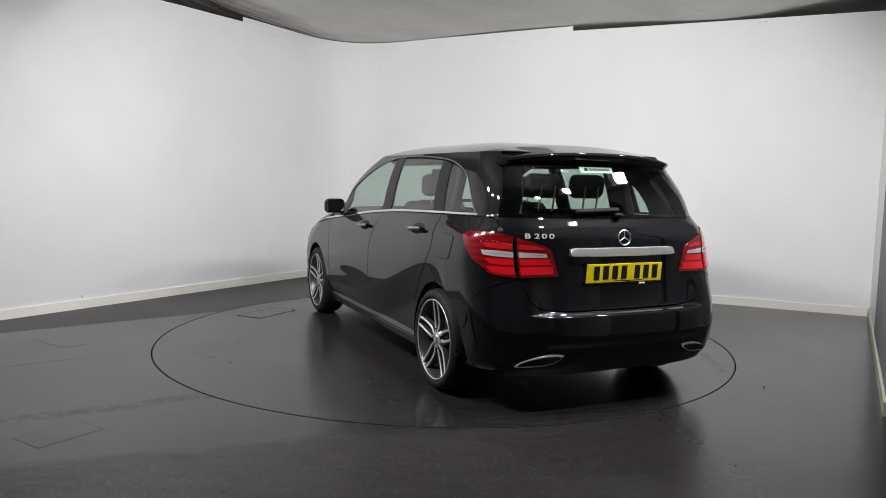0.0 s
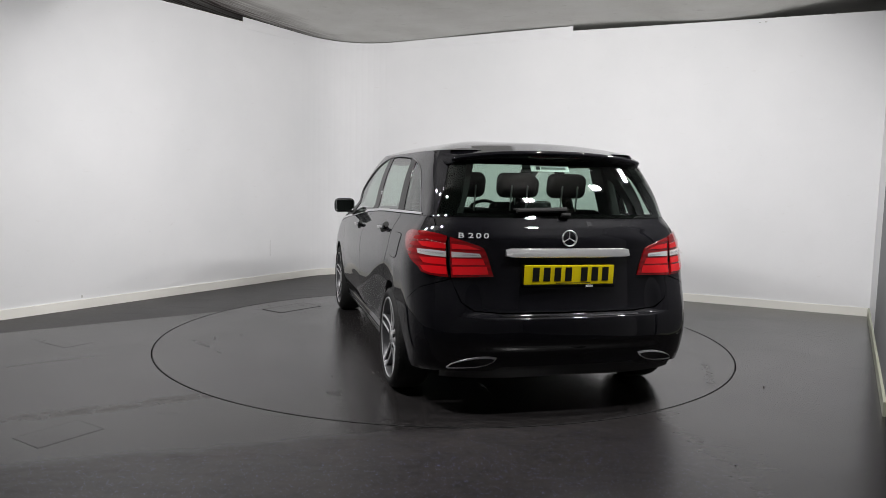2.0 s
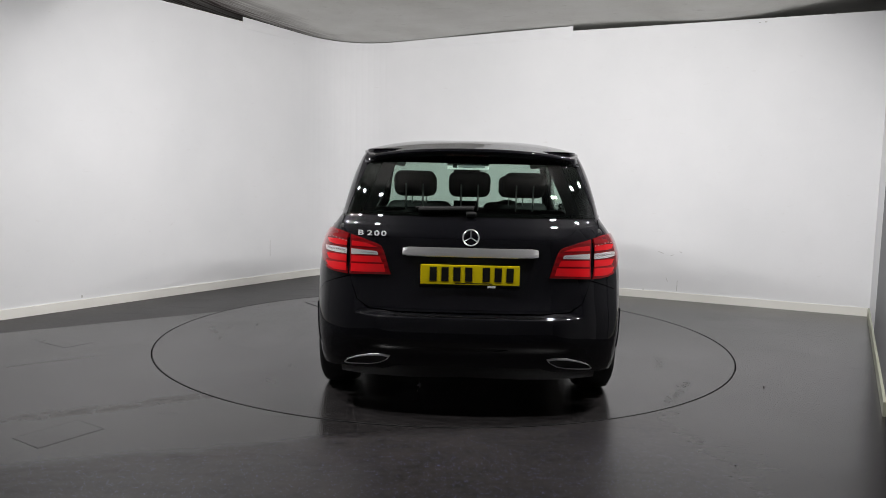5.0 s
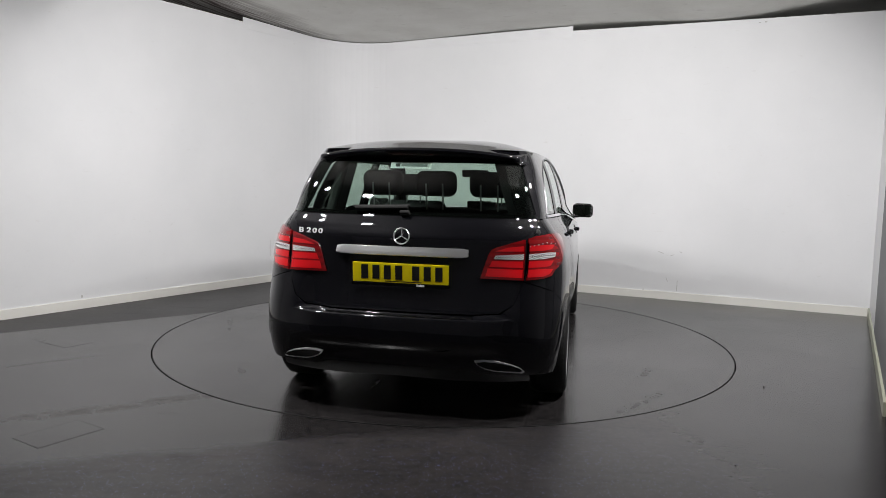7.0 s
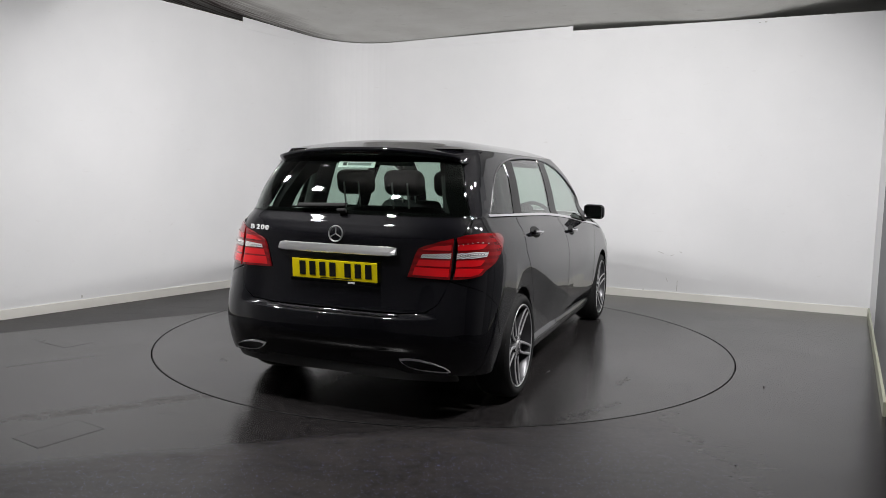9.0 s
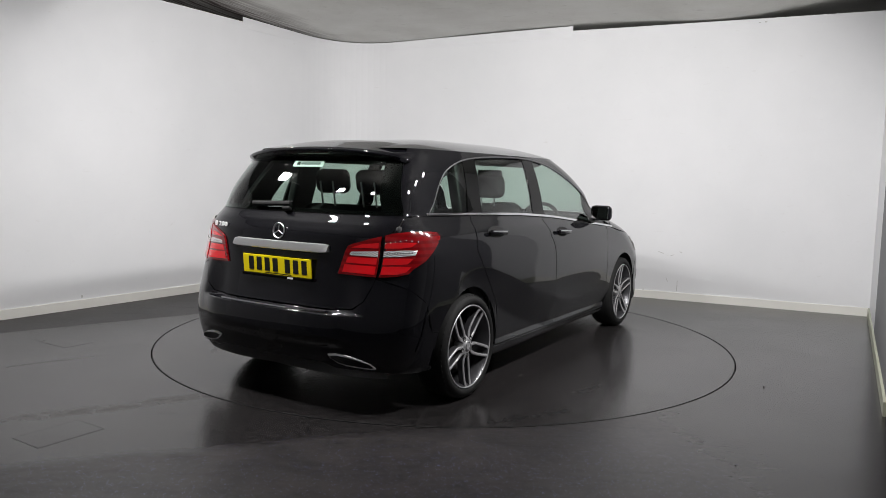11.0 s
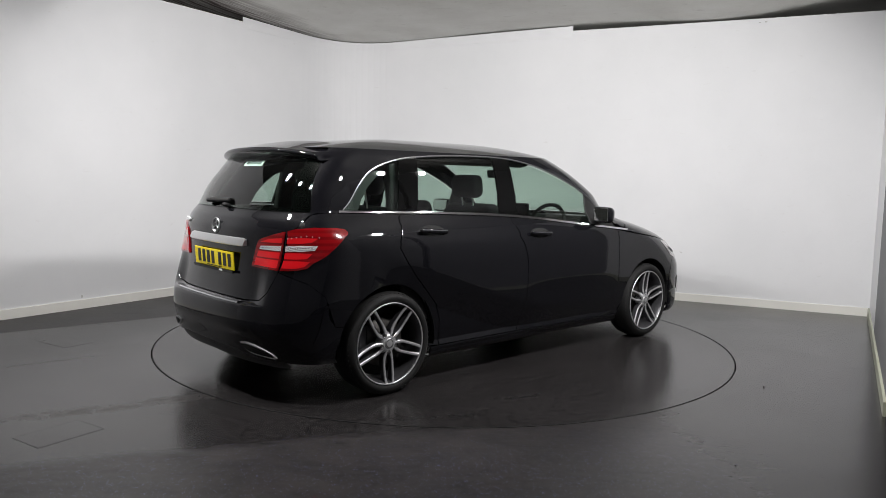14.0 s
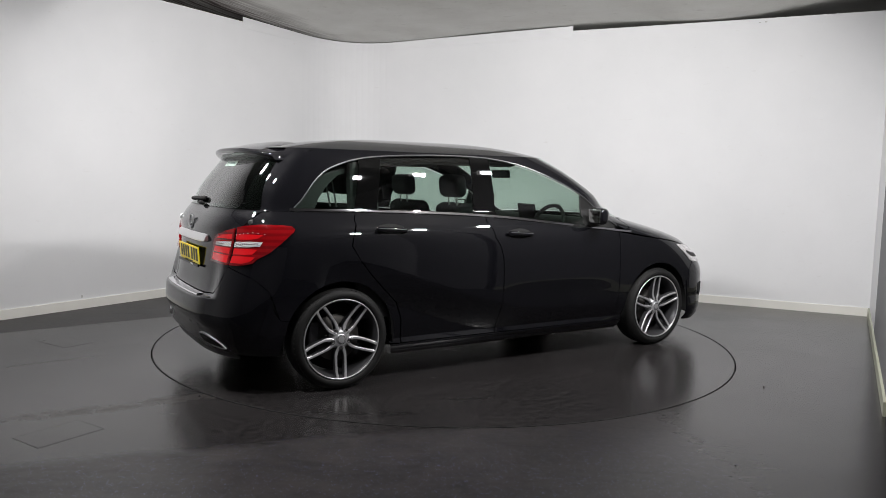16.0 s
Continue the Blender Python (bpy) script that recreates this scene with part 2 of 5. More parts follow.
def rbox(bm, size, m, bevel=0.0, seg=2):
    """A box of that size, its edges rounded, at the pose m."""
    made = bmesh.ops.create_cube(bm, size=1.0)
    vs = made["verts"]
    bmesh.ops.scale(bm, vec=size, verts=vs)
    if bevel > 0:
        es = list({e for v in vs for e in v.link_edges})
        r = bmesh.ops.bevel(bm, geom=es, offset=bevel, segments=seg, affect="EDGES", profile=0.5)
        vs = list({v for f in r["faces"] for v in f.verts} | {v for v in vs if v.is_valid})
    bmesh.ops.transform(bm, matrix=m, verts=vs)
    return bm


def box(size, m, bevel=0.0, seg=2):
    return rbox(bmesh.new(), size, m, bevel, seg)


def lathe(profile, seg=64, bm=None):
    """Turns (r, y) points round the y axis."""
    bm = bm or bmesh.new()
    rings = []
    for r, y in profile:
        rings.append([bm.verts.new((r * math.cos(2 * math.pi * i / seg), y, r * math.sin(2 * math.pi * i / seg))) for i in range(seg)])
    for a, b in zip(rings, rings[1:]):
        for i in range(seg):
            bm.faces.new((a[i], a[(i + 1) % seg], b[(i + 1) % seg], b[i]))
    return bm


def prism(bm, outline, z0, z1):
    """An upright prism over a floor outline."""
    lo = [bm.verts.new((x, y, z0)) for x, y in outline]
    hi = [bm.verts.new((x, y, z1)) for x, y in outline]
    n = len(outline)
    bm.faces.new(lo[::-1])
    bm.faces.new(hi)
    for i in range(n):
        bm.faces.new((lo[i], lo[(i + 1) % n], hi[(i + 1) % n], hi[i]))
    return bm


def ribbon(path, t0, t1, z0, z1, bm=None, top=None):
    """A wall that follows a floor path, from t0 to t1 metres to the path's right."""
    bm = bm or bmesh.new()
    pts = [Vector(p) for p in path]
    side = []
    for i, p in enumerate(pts):
        a, b = pts[max(i - 1, 0)], pts[min(i + 1, len(pts) - 1)]
        d = (b - a).normalized()
        side.append(Vector((d.y, -d.x)))
    rows = []
    for p, s in zip(pts, side):
        q0, q1 = p + s * t0, p + s * t1
        zz = z1 + (top(p) if top else 0.0)
        rows.append([bm.verts.new((q.x, q.y, z)) for q, z in ((q0, z0), (q1, z0), (q1, zz), (q0, zz))])
    for a, b in zip(rows, rows[1:]):
        for i in range(4):
            bm.faces.new((a[i], b[i], b[(i + 1) % 4], a[(i + 1) % 4]))
    bm.faces.new(rows[0])
    bm.faces.new(rows[-1][::-1])
    bmesh.ops.recalc_face_normals(bm, faces=bm.faces)
    return bm


# ---------------------------------------------------------------- room
RADIUS = 2.2326
WALL_TOP = 3.0


def corner_path():
    """The left wall, the rounded corner and the back wall as one floor path."""
    a, c, b = Vector((-5.0, -1.70)), Vector((-1.414, 3.885)), Vector((4.26, 1.332))
    da, db = (a - c).normalized(), (b - c).normalized()
    cut = 0.75
    p0, p1 = c + da * cut, c + db * cut
    pts = [a, c + da * 2.5, c + da * 1.5]
    for i in range(17):
        s = i / 16
        pts.append(p0 * (1 - s) ** 2 + c * 2 * s * (1 - s) + p1 * s * s)
    pts += [c + db * 1.5, c + db * 3.0, b]
    return pts


def part_path(path, start, end):
    """The piece of a path between two lengths along it."""
    out, run = [], 0.0
    for a, b in zip(path, path[1:]):
        d = (b - a).length
        for s in (start, end):
            if s == start and run <= s < run + d:
                out.append(a + (b - a) * ((s - run) / d))
        if start < run + d < end:
            out.append(b)
        if run < end <= run + d:
            out.append(a + (b - a) * ((end - run) / d))
        run += d
    return out


def along(path, p):
    """How far along the path the point lies."""
    best, run = (9e9, 0), 0.0
    for a, b in zip(path, path[1:]):
        d = b - a
        s = min(1, max(0, (Vector(p) - a).dot(d) / d.dot(d)))
        dist = (a + d * s - Vector(p)).length
        if dist < best[0]:
            best = (dist, run + s * d.length)
        run += d.length
    return best[1]


def build_room():
    path = corner_path()
    sag = lambda p: -0.05 * math.exp(-((p - Vector((-0.9, 3.5))).length / 1.3) ** 2)
    thing("wall_north", ribbon(path, -0.10, 0.0, 0, WALL_TOP - 0.005, top=sag), M["wall"], "white painted studio wall with a rounded corner", "wall", "structure", smooth=False)
    right = [Vector((4.26, 1.332)), Vector((2.50, -1.885))]
    joint = Vector((3.60, 0.126))
    # near end of the white side wall, its shade put into a grey colour
    thing("wall_east_dimmed", ribbon([joint, right[1]], -0.10, 0.0, 0, 3.04), M["dimmed_wall"], "near end of the side wall, greyed to dim its reflection", "door", "structure")
    # two unseen walls, added in greys that set what the car's paint reflects
    thing("wall_unseen_dark", ribbon([Vector((2.52, -2.0)), Vector((2.637, -2.9))], -0.10, 0.0, 0, 3.3), M["dark_wall"], "unseen charcoal wall, dark for the car's reflections", "wall", "structure")
    thing("wall_southeast", ribbon([Vector((2.637, -2.9)), Vector((3.25, -7.6))], -0.10, 0.0, 0, 3.3), M["mid_wall"], "unseen side wall, mid grey for the car's reflections", "wall", "structure")
    thing("wall_east", ribbon([right[0], joint], -0.10, 0.0, 0, 3.04), M["wall"], "white painted side wall", "wall", "structure")
    thing("wall_south", ribbon([Vector((3.25, -7.6)), Vector((-5.0, -7.6))], -0.10, 0.0, 0, 3.3), M["drape"], "white painted wall behind the camera", "wall", "structure")
    thing("wall_west", ribbon([Vector((-5.0, -7.6)), Vector((-5.0, -1.70))], -0.10, 0.0, 0, 3.3), M["drape"], "white painted side wall", "wall", "structure")
    thing("baseboard", ribbon(path, 0.0, 0.016, 0, 0.085), M["cream"], "cream painted skirting board along the wall", "skirting board", "structure")
    thing("baseboard_east", ribbon(right, 0.0, 0.016, 0, 0.085), M["east_skirting"], "dull olive painted skirting board along the side wall", "skirting board", "structure")
    s0, s1 = along(path, (-2.33, 2.46)), along(path, (1.40, 2.62))
    thing("trim", ribbon(part_path(path, s0, s1), 0.0, 0.006, 2.915, 3.045, top=lambda p: 1.1 * sag(p)), M["wall"], "white flexible trim strip along the wall top", "trim", "structure")

    # black enclosure added behind the partition walls, so the gap above their tops stays dark
    out = [Vector((-6.2, -8.2)), Vector((-6.2, 5.6)), Vector((6.2, 5.6)), Vector((6.2, -8.2)), Vector((-6.2, -8.2))]
    thing("void_enclosure", ribbon(out, -0.1, 0.0, 0, 3.6), M["gap"], "added black enclosure behind the studio partition", "wall", "structure")

    # ceiling, a slightly warped concrete slab
    bm = bmesh.new()
    nx, ny = 50, 56
    grid = []
    for j in range(ny + 1):
        row = []
        for i in range(nx + 1):
            x, y = -6.2 + 12.4 * i / nx, -8.2 + 13.8 * j / ny
            z = 3.054 + 1.1 * sag(Vector((x, y)))
            z += 0.22 * math.exp(-((x + 3.4) ** 2 + (y - 1.2) ** 2) / 0.9)
            z -= 0.045 * math.exp(-((x - 2.8) ** 2 + (y - 1.9) ** 2) / 0.45)
            z += 0.11 * math.exp(-((x - 4.3) ** 2 + (y - 1.4) ** 2) / 0.7)
            row.append(bm.verts.new((x, y, z)))
        grid.append(row)
    for j in range(ny):
        for i in range(nx):
            bm.faces.new((grid[j][i], grid[j + 1][i], grid[j + 1][i + 1], grid[j][i + 1]))
    # out of view, the near half is coloured dark so the glass reflects less
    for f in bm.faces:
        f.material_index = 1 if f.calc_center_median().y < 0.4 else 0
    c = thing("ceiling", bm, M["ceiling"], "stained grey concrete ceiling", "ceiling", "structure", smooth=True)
    c.data.materials.append(M["ceiling_unseen"])
    sol = c.modifiers.new("thickness", "SOLIDIFY")
    sol.thickness = 0.15
    sol.offset = -1.0

    # floor with a round hole for the turntable
    bm = bmesh.new()
    seg = 128
    r0 = RADIUS + 0.004
    inner = [bm.verts.new((r0 * math.cos(2 * math.pi * i / seg), r0 * math.sin(2 * math.pi * i / seg), 0)) for i in range(seg)]
    deep = [bm.verts.new((v.co.x, v.co.y, -0.08)) for v in inner]
    outer = []
    for v in inner:
        d = Vector((v.co.x, v.co.y))
        k = min(7.0 / abs(d.x) if abs(d.x) > 1e-6 else 1e9, 9.0 / abs(d.y) if abs(d.y) > 1e-6 else 1e9)
        outer.append(bm.verts.new((d.x * k, d.y * k, 0)))
    for i in range(seg):
        j = (i + 1) % seg
        bm.faces.new((inner[i], outer[i], outer[j], inner[j]))
        bm.faces.new((deep[i], inner[i], inner[j], deep[j]))
    thing("floor", bm, M["floor"], "dark speckled vinyl floor with scuffs", "floor", "structure")
    thing("turntable_pit", pit(), M["gap"], "black gap ring round the turntable", "floor", "structure")

    # inspection covers let into the floor
    for (x, y, sx, sy, a) in [(-2.83, -0.54, 0.33, 0.22, -31), (-1.87, -2.444, 0.226, 0.327, -32)]:
        cover = tagged(new("floor_hatch"), "flush vinyl-covered floor hatch with a thin frame", "floor hatch")
        cover.matrix_basis = pose(x, y, 0, 0, 0, a)
        part("frame", hatch_frame(sx, sy), M["hatch_line"], cover)
        part("panel", box((sx - 0.004, sy - 0.004, 0.0014), pose(0, 0, 0.0003)), M["disc"], cover)


MARKS_LEFT = [(-3.386, 0.814, 0.113, 0.012, 0.022, 0), (-2.109, 2.803, 0.408, 0.004, 0.20, 0)]
MARKS_BACK = [(2.567, 2.094, 0.16, 0.006, 0.12, 0), (2.236, 2.243, 0.092, 0.014, 0.012, 0), (2.396, 2.170, 0.519, 0.06, 0.006, 20), (2.508, 2.120, 0.496, 0.04, 0.005, -15),
              (2.588, 2.084, 0.532, 0.03, 0.006, 30), (2.465, 2.140, 0.221, 0.05, 0.004, 70), (3.187, 1.815, 2.955, 0.022, 0.008, 0), (3.24, 1.791, 2.957, 0.02, 0.010, 0)]


def build_marks():
    """Small smudges on the walls and crumbs on the floor."""
    along_left, along_back = 57.3, -24.2
    for x, y, z, w, h, a in MARKS_LEFT:
        thing("wall_smudge", box((w, 0.002, h), pose(x + 0.0025 * 0.84, y - 0.0025 * 0.54, z, 0, 0, along_left), 0.0006, 1), M["smudge"], "small grey smudge on the white wall", "wall mark", group="wall marks")
    for x, y, z, w, h, a in MARKS_BACK:
        thing("wall_smudge", box((w, 0.002, h), pose(x - 0.0025 * 0.41, y - 0.0025 * 0.91, z, 0, a, along_back), 0.0006, 1), M["smudge"], "small grey smudge on the white wall", "wall mark", group="wall marks")
    for x, y, r in ((2.05, -1.34, 0.006), (1.35, -2.66, 0.005)):
        bm = bmesh.new()
        bmesh.ops.create_icosphere(bm, subdivisions=1, radius=r, matrix=Matrix.Translation((x, y, r * 0.6)))
        for v in bm.verts:
            v.co.z = max(0.0005, v.co.z)
        thing("floor_crumb", bm, M["crumb"], "tiny dark crumb on the vinyl floor", "debris", group="floor crumbs")


def hatch_frame(sx, sy, w=0.0019, h=0.0012):
    bm = bmesh.new()
    for x, y, lx, ly in ((0, sy / 2, sx + w, w), (0, -sy / 2, sx + w, w), (sx / 2, 0, w, sy - w), (-sx / 2, 0, w, sy - w)):
        rbox(bm, (lx, ly, h), pose(x, y, h / 2 - 0.0004))
    return bm


def pit():
    bm = bmesh.new()
    seg, r = 96, RADIUS + 0.05
    bm.faces.new([bm.verts.new((r * math.cos(2 * math.pi * i / seg), r * math.sin(2 * math.pi * i / seg), -0.07)) for i in range(seg)])
    return bm


def build_turntable():
    bm = bmesh.new()
    seg, r = 160, RADIUS - 0.004
    ring = []
    for rr, z in ((r, -0.05), (r, -0.003), (r - 0.004, 0.0)):
        ring.append([bm.verts.new((rr * math.cos(2 * math.pi * i / seg), rr * math.sin(2 * math.pi * i / seg), z)) for i in range(seg)])
    for a, b in zip(ring, ring[1:]):
        for i in range(seg):
            bm.faces.new((a[i], a[(i + 1) % seg], b[(i + 1) % seg], b[i]))
    bm.faces.new(ring[-1])
    bm.faces.new(ring[0][::-1])
    root = tagged(new("turntable"), "round black vinyl-covered car turntable flush with the floor", "turntable")
    part("platform", bm, M["disc"], root)
    lid = hatch_frame(0.505, 0.262, 0.0045, 0.0030)
    bmesh.ops.transform(lid, matrix=pose(1.435, 1.15, 0, 0, 0, -52), verts=lid.verts)
    cover = part("hatch_frame", lid, M["gap"], root, "black gap round the turntable's hatch")
    part("hatch_lid", box((0.497, 0.254, 0.002), pose(1.435, 1.15, 0.0013, 0, 0, -52)), M["disc"], cover, "flush vinyl hatch lid")
    rim = bmesh.new()
    rr = [[rim.verts.new((q * math.cos(2 * math.pi * i / seg), q * math.sin(2 * math.pi * i / seg), z)) for i in range(seg)] for q, z in ((r + 0.001, -0.04), (r + 0.001, 0.001), (r - 0.004, 0.0012))]
    for a, b in zip(rr, rr[1:]):
        for i in range(seg):
            rim.faces.new((a[i], a[(i + 1) % seg], b[(i + 1) % seg], b[i]))
    part("edge_strip", rim, M["gap"], root, "black rubber edge strip")
    return root


def build_lamps():
    """Square flood lamps on short ceiling brackets, tipped towards the car."""
    s = LAMP_SIZE
    for x, y in LAMPS:
        eye = Vector((x, y, LAMP_Z))
        tip = (eye + Vector((0, 0, -2.2))).lerp(Vector(LAMP_AIM), 0.50)
        lamp = tagged(new("flood_lamp"), "square white LED flood lamp hung under the ceiling", "flood lamp", "flood lamps")
        lamp.matrix_basis = look(eye, tip)
        part("housing", box((s + 0.05, s + 0.05, 0.05), pose(0, 0, 0.045), 0.008), M["housing"], lamp)
        part("diffuser", box((s, s, 0.012), pose(0, 0, 0.014), 0.003), M["led"], lamp, "glowing white diffuser")
        part("bracket", box((0.025, 0.025, 0.34), pose(0, 0, 0.23)), M["housing"], lamp)
        data = bpy.data.lights.new("lamp_light", "AREA")
        data.shape, data.size, data.size_y, data.energy = "RECTANGLE", s, s, LAMP_WATTS
        data.color = (1.0, 0.985, 0.985)
        data.spread = radians(172)
        light = new("lamp_light", data)
        light.matrix_basis = look(eye, tip)


# ---------------------------------------------------------------- the car's skin
# x forward, y left, z up; origin on the ground midway between the axles.
AXLE, TRACK, TYRE_R = 1.357, 0.857, 0.308
P_FRONT, SIDE_U = 2.4, 4.0
HALF_PI = math.pi / 2


def curve(points):
    """A smooth curve through (x, y) points, with no overshoot."""
    xs, ys = [p[0] for p in points], [p[1] for p in points]
    n = len(xs)
    d = [(ys[i + 1] - ys[i]) / (xs[i + 1] - xs[i]) for i in range(n - 1)]
    m = [d[0]] + [0 if d[i - 1] * d[i] <= 0 else 2 * d[i - 1] * d[i] / (d[i - 1] + d[i]) for i in range(1, n - 1)] + [d[-1]]

    def f(x):
        if x <= xs[0]:
            return ys[0] + m[0] * (x - xs[0])
        if x >= xs[-1]:
            return ys[-1] + m[-1] * (x - xs[-1])
        i = 0
        while x > xs[i + 1]:
            i += 1
        h = xs[i + 1] - xs[i]
        t = (x - xs[i]) / h
        return (ys[i] * (1 + 2 * t) * (1 - t) ** 2 + m[i] * h * t * (1 - t) ** 2 + ys[i + 1] * t * t * (3 - 2 * t) + m[i + 1] * h * t * t * (t - 1))
    return f


rear_x = curve([(0.15, -2.0), (0.22, -2.06), (0.30, -2.095), (0.36, -2.102), (0.41, -2.128), (0.44, -2.136), (0.50, -2.133), (0.546, -2.126), (0.556, -2.116), (0.561, -2.085), (0.575, -2.064),
                (0.60, -2.055), (0.72, -2.036), (0.85, -2.030), (0.95, -2.03), (1.02, -1.998), (1.07, -1.960), (1.20, -1.885), (1.35, -1.775), (1.45, -1.70)])
corner_x = curve([(0.15, -2.0), (0.22, -2.06), (0.30, -2.092), (0.37, -2.108), (0.44, -2.118), (0.55, -2.108), (0.65, -2.086), (0.75, -2.060), (0.85, -2.036), (0.95, -2.026), (1.02, -1.998), (1.07, -1.960),
                  (1.20, -1.885), (1.35, -1.775), (1.45, -1.70)])
front_x = curve([(0.13, 2.10), (0.17, 2.15), (0.25, 2.19), (0.40, 2.23), (0.55, 2.24), (0.66, 2.20), (0.75, 2.12), (0.82, 2.0), (0.88, 1.82), (0.94, 1.58), (1.0, 1.32), (1.05, 1.19),
                 (1.20, 0.97), (1.35, 0.74), (1.45, 0.56)])
half_w = curve([(0.15, 0.80), (0.22, 0.845), (0.30, 0.868), (0.45, 0.885), (0.60, 0.893), (0.75, 0.892), (0.86, 0.883), (0.92, 0.870), (0.97, 0.848), (1.01, 0.823), (1.045, 0.800),
                (1.08, 0.780), (1.12, 0.770), (1.20, 0.750), (1.30, 0.720), (1.40, 0.678), (1.45, 0.648)])
taper = curve([(-2.2, 0.915), (-1.9, 0.95), (-1.5, 0.982), (-1.0, 0.998), (-0.3, 1.0), (0.5, 0.995), (1.0, 0.985), (1.5, 0.975), (2.0, 0.955), (2.3, 0.93)])
crease_z = curve([(-2.2, 1.0), (-1.5, 0.86), (-1.17, 0.765), (-0.93, 0.692), (-0.55, 0.562), (-0.17, 0.460), (0.06, 0.410), (0.35, 0.389), (0.9, 0.385), (1.4, 0.40), (2.0, 0.45)])
rear_a = curve([(0.2, 0.34), (0.45, 0.36), (0.7, 0.40), (0.9, 0.40), (1.06, 0.31), (1.45, 0.28)])
front_a = curve([(0.2, 0.44), (0.4, 0.50), (0.6, 0.58), (0.8, 0.72), (1.0, 0.62), (1.1, 0.50), (1.2, 0.40), (1.3, 0.42), (1.45, 0.50)])


def width_at(x, z):
    w = half_w(z) * taper(x)
    # the shoulders draw in towards the tail
    k, j = max(0.0, (z - 0.72) / 0.36), max(0.0, (-0.95 - x) / 0.70)
    k = k * k if k < 1 else 1 + 0.3 * (k - 1)
    j = j * j if j < 1 else 1 + 0.4 * (j - 1)
    w -= 0.020 * k * j
    # the front bumper's lower edge stands out
    if x > 1.66 and z < 0.36:
        w += 0.035 * min(1.0, (x - 1.66) / 0.12) * min(1.0, (0.36 - z) / 0.16)
    # the feature line: below it the doors turn under, then flatten out
    fade = max(0.0, 1 - abs((x + 0.15) / 1.35) ** 4)
    d = crease_z(x) - z
    if fade > 0:
        if d > 0:
            soft = d * d / (d + 0.022)
            w -= fade * min(0.062, 0.30 * soft)
            w += fade * 0.034 * max(0.0, min(1.0, (0.262 - z) / 0.04))
    # a shallow scoop along the front door
    scoop = max(0.0, 1 - ((x - 0.38) / 0.56) ** 2)
    if scoop > 0:
        k = max(0.0, min(1.0, (0.61 - z) / 0.13))
        w -= 0.010 * scoop * k * k * (3 - 2 * k)
    return w


square = curve([(0.1, 2.8), (0.90, 2.8), (1.10, 3.1), (1.25, 3.4), (1.45, 3.4)])


def tail_x(u, z):
    """The tail's fore and aft place: a ledge in the middle, smooth at the corners."""
    k = min(1.0, max(0.0, (u - 0.44) / 0.30))
    k = k * k * (3 - 2 * k)
    return rear_x(z) * (1 - k) + corner_x(z) * k


def skin(u, z):
    xr, xf, ar, af = tail_x(u, z), front_x(z), rear_a(z), front_a(z)
    if u < HALF_PI:
        c, s = max(0.0, math.cos(u)), max(0.0, math.sin(u))
        p = square(z)
        x = xr + ar * (1 - c ** (2 / p))
        return x, width_at(x, z) * s ** (2 / p), z
    if u <= HALF_PI + SIDE_U:
        x0, x1 = xr + ar, xf - af
        x = x0 + (x1 - x0) * (u - HALF_PI) / SIDE_U
        return x, width_at(x, z), z
    t = math.pi + SIDE_U - u
    c, s = max(0.0, math.cos(t)), max(0.0, math.sin(t))
    x = xf - af * (1 - c ** (2 / P_FRONT))
    return x, width_at(x, z) * s ** (2 / P_FRONT), z


def skin_normal(u, z):
    e = 2e-3
    a, b = Vector(skin(min(u + e, math.pi + SIDE_U), z)), Vector(skin(max(u - e, 1e-4), z))
    c, d = Vector(skin(max(u, 1e-4), z + e)), Vector(skin(max(u, 1e-4), z - e))
    n = (c - d).cross(a - b)
    if u < 2e-3 or u > math.pi + SIDE_U - 2e-3:
        n.y = 0
    return n.normalized()


def by_x(x, z):
    """The skin's chart coordinate on the flank."""
    xr, xf, ar, af = corner_x(z), front_x(z), rear_a(z), front_a(z)
    x0, x1 = xr + ar, xf - af
    if x < x0:
        lo, hi = 0.0, HALF_PI
        for _ in range(30):
            mid = (lo + hi) / 2
            if skin(mid, z)[0] < x:
                lo = mid
            else:
                hi = mid
        return lo, z
    if x <= x1:
        return HALF_PI + SIDE_U * (x - x0) / (x1 - x0), z
    k = min(1.0, max(0.0, 1 - (xf - x) / af))
    return math.pi + SIDE_U - math.acos(min(1.0, k ** (P_FRONT / 2))), z


def by_y(y, z):
    """The skin's chart coordinate on the tail."""
    lo, hi = 0.0, HALF_PI
    for _ in range(40):
        mid = (lo + hi) / 2
        if skin(mid, z)[1] < y:
            lo = mid
        else:
            hi = mid
    return lo, z


def side_poly(points, step=0.05):
    """Chart outline from (x, z) points on the flank."""
    out = []
    n = len(points)
    for i in range(n):
        a, b = points[i], points[(i + 1) % n]
        k = max(1, int(math.hypot(b[0] - a[0], b[1] - a[1]) / step))
        for j in range(k):
            s = j / k
            out.append(by_x(a[0] + (b[0] - a[0]) * s, a[1] + (b[1] - a[1]) * s))
    return out


def tail_poly(points, step=0.05):
    """Chart outline from (y, z) points on the tail."""
    out = []
    n = len(points)
    for i in range(n):
        a, b = points[i], points[(i + 1) % n]
        k = max(1, int(math.hypot(b[0] - a[0], b[1] - a[1]) / step))
        for j in range(k):
            s = j / k
            y, z = a[0] + (b[0] - a[0]) * s, a[1] + (b[1] - a[1]) * s
            out.append((0.0, z) if y < 1e-3 else by_y(y, z))
    return out


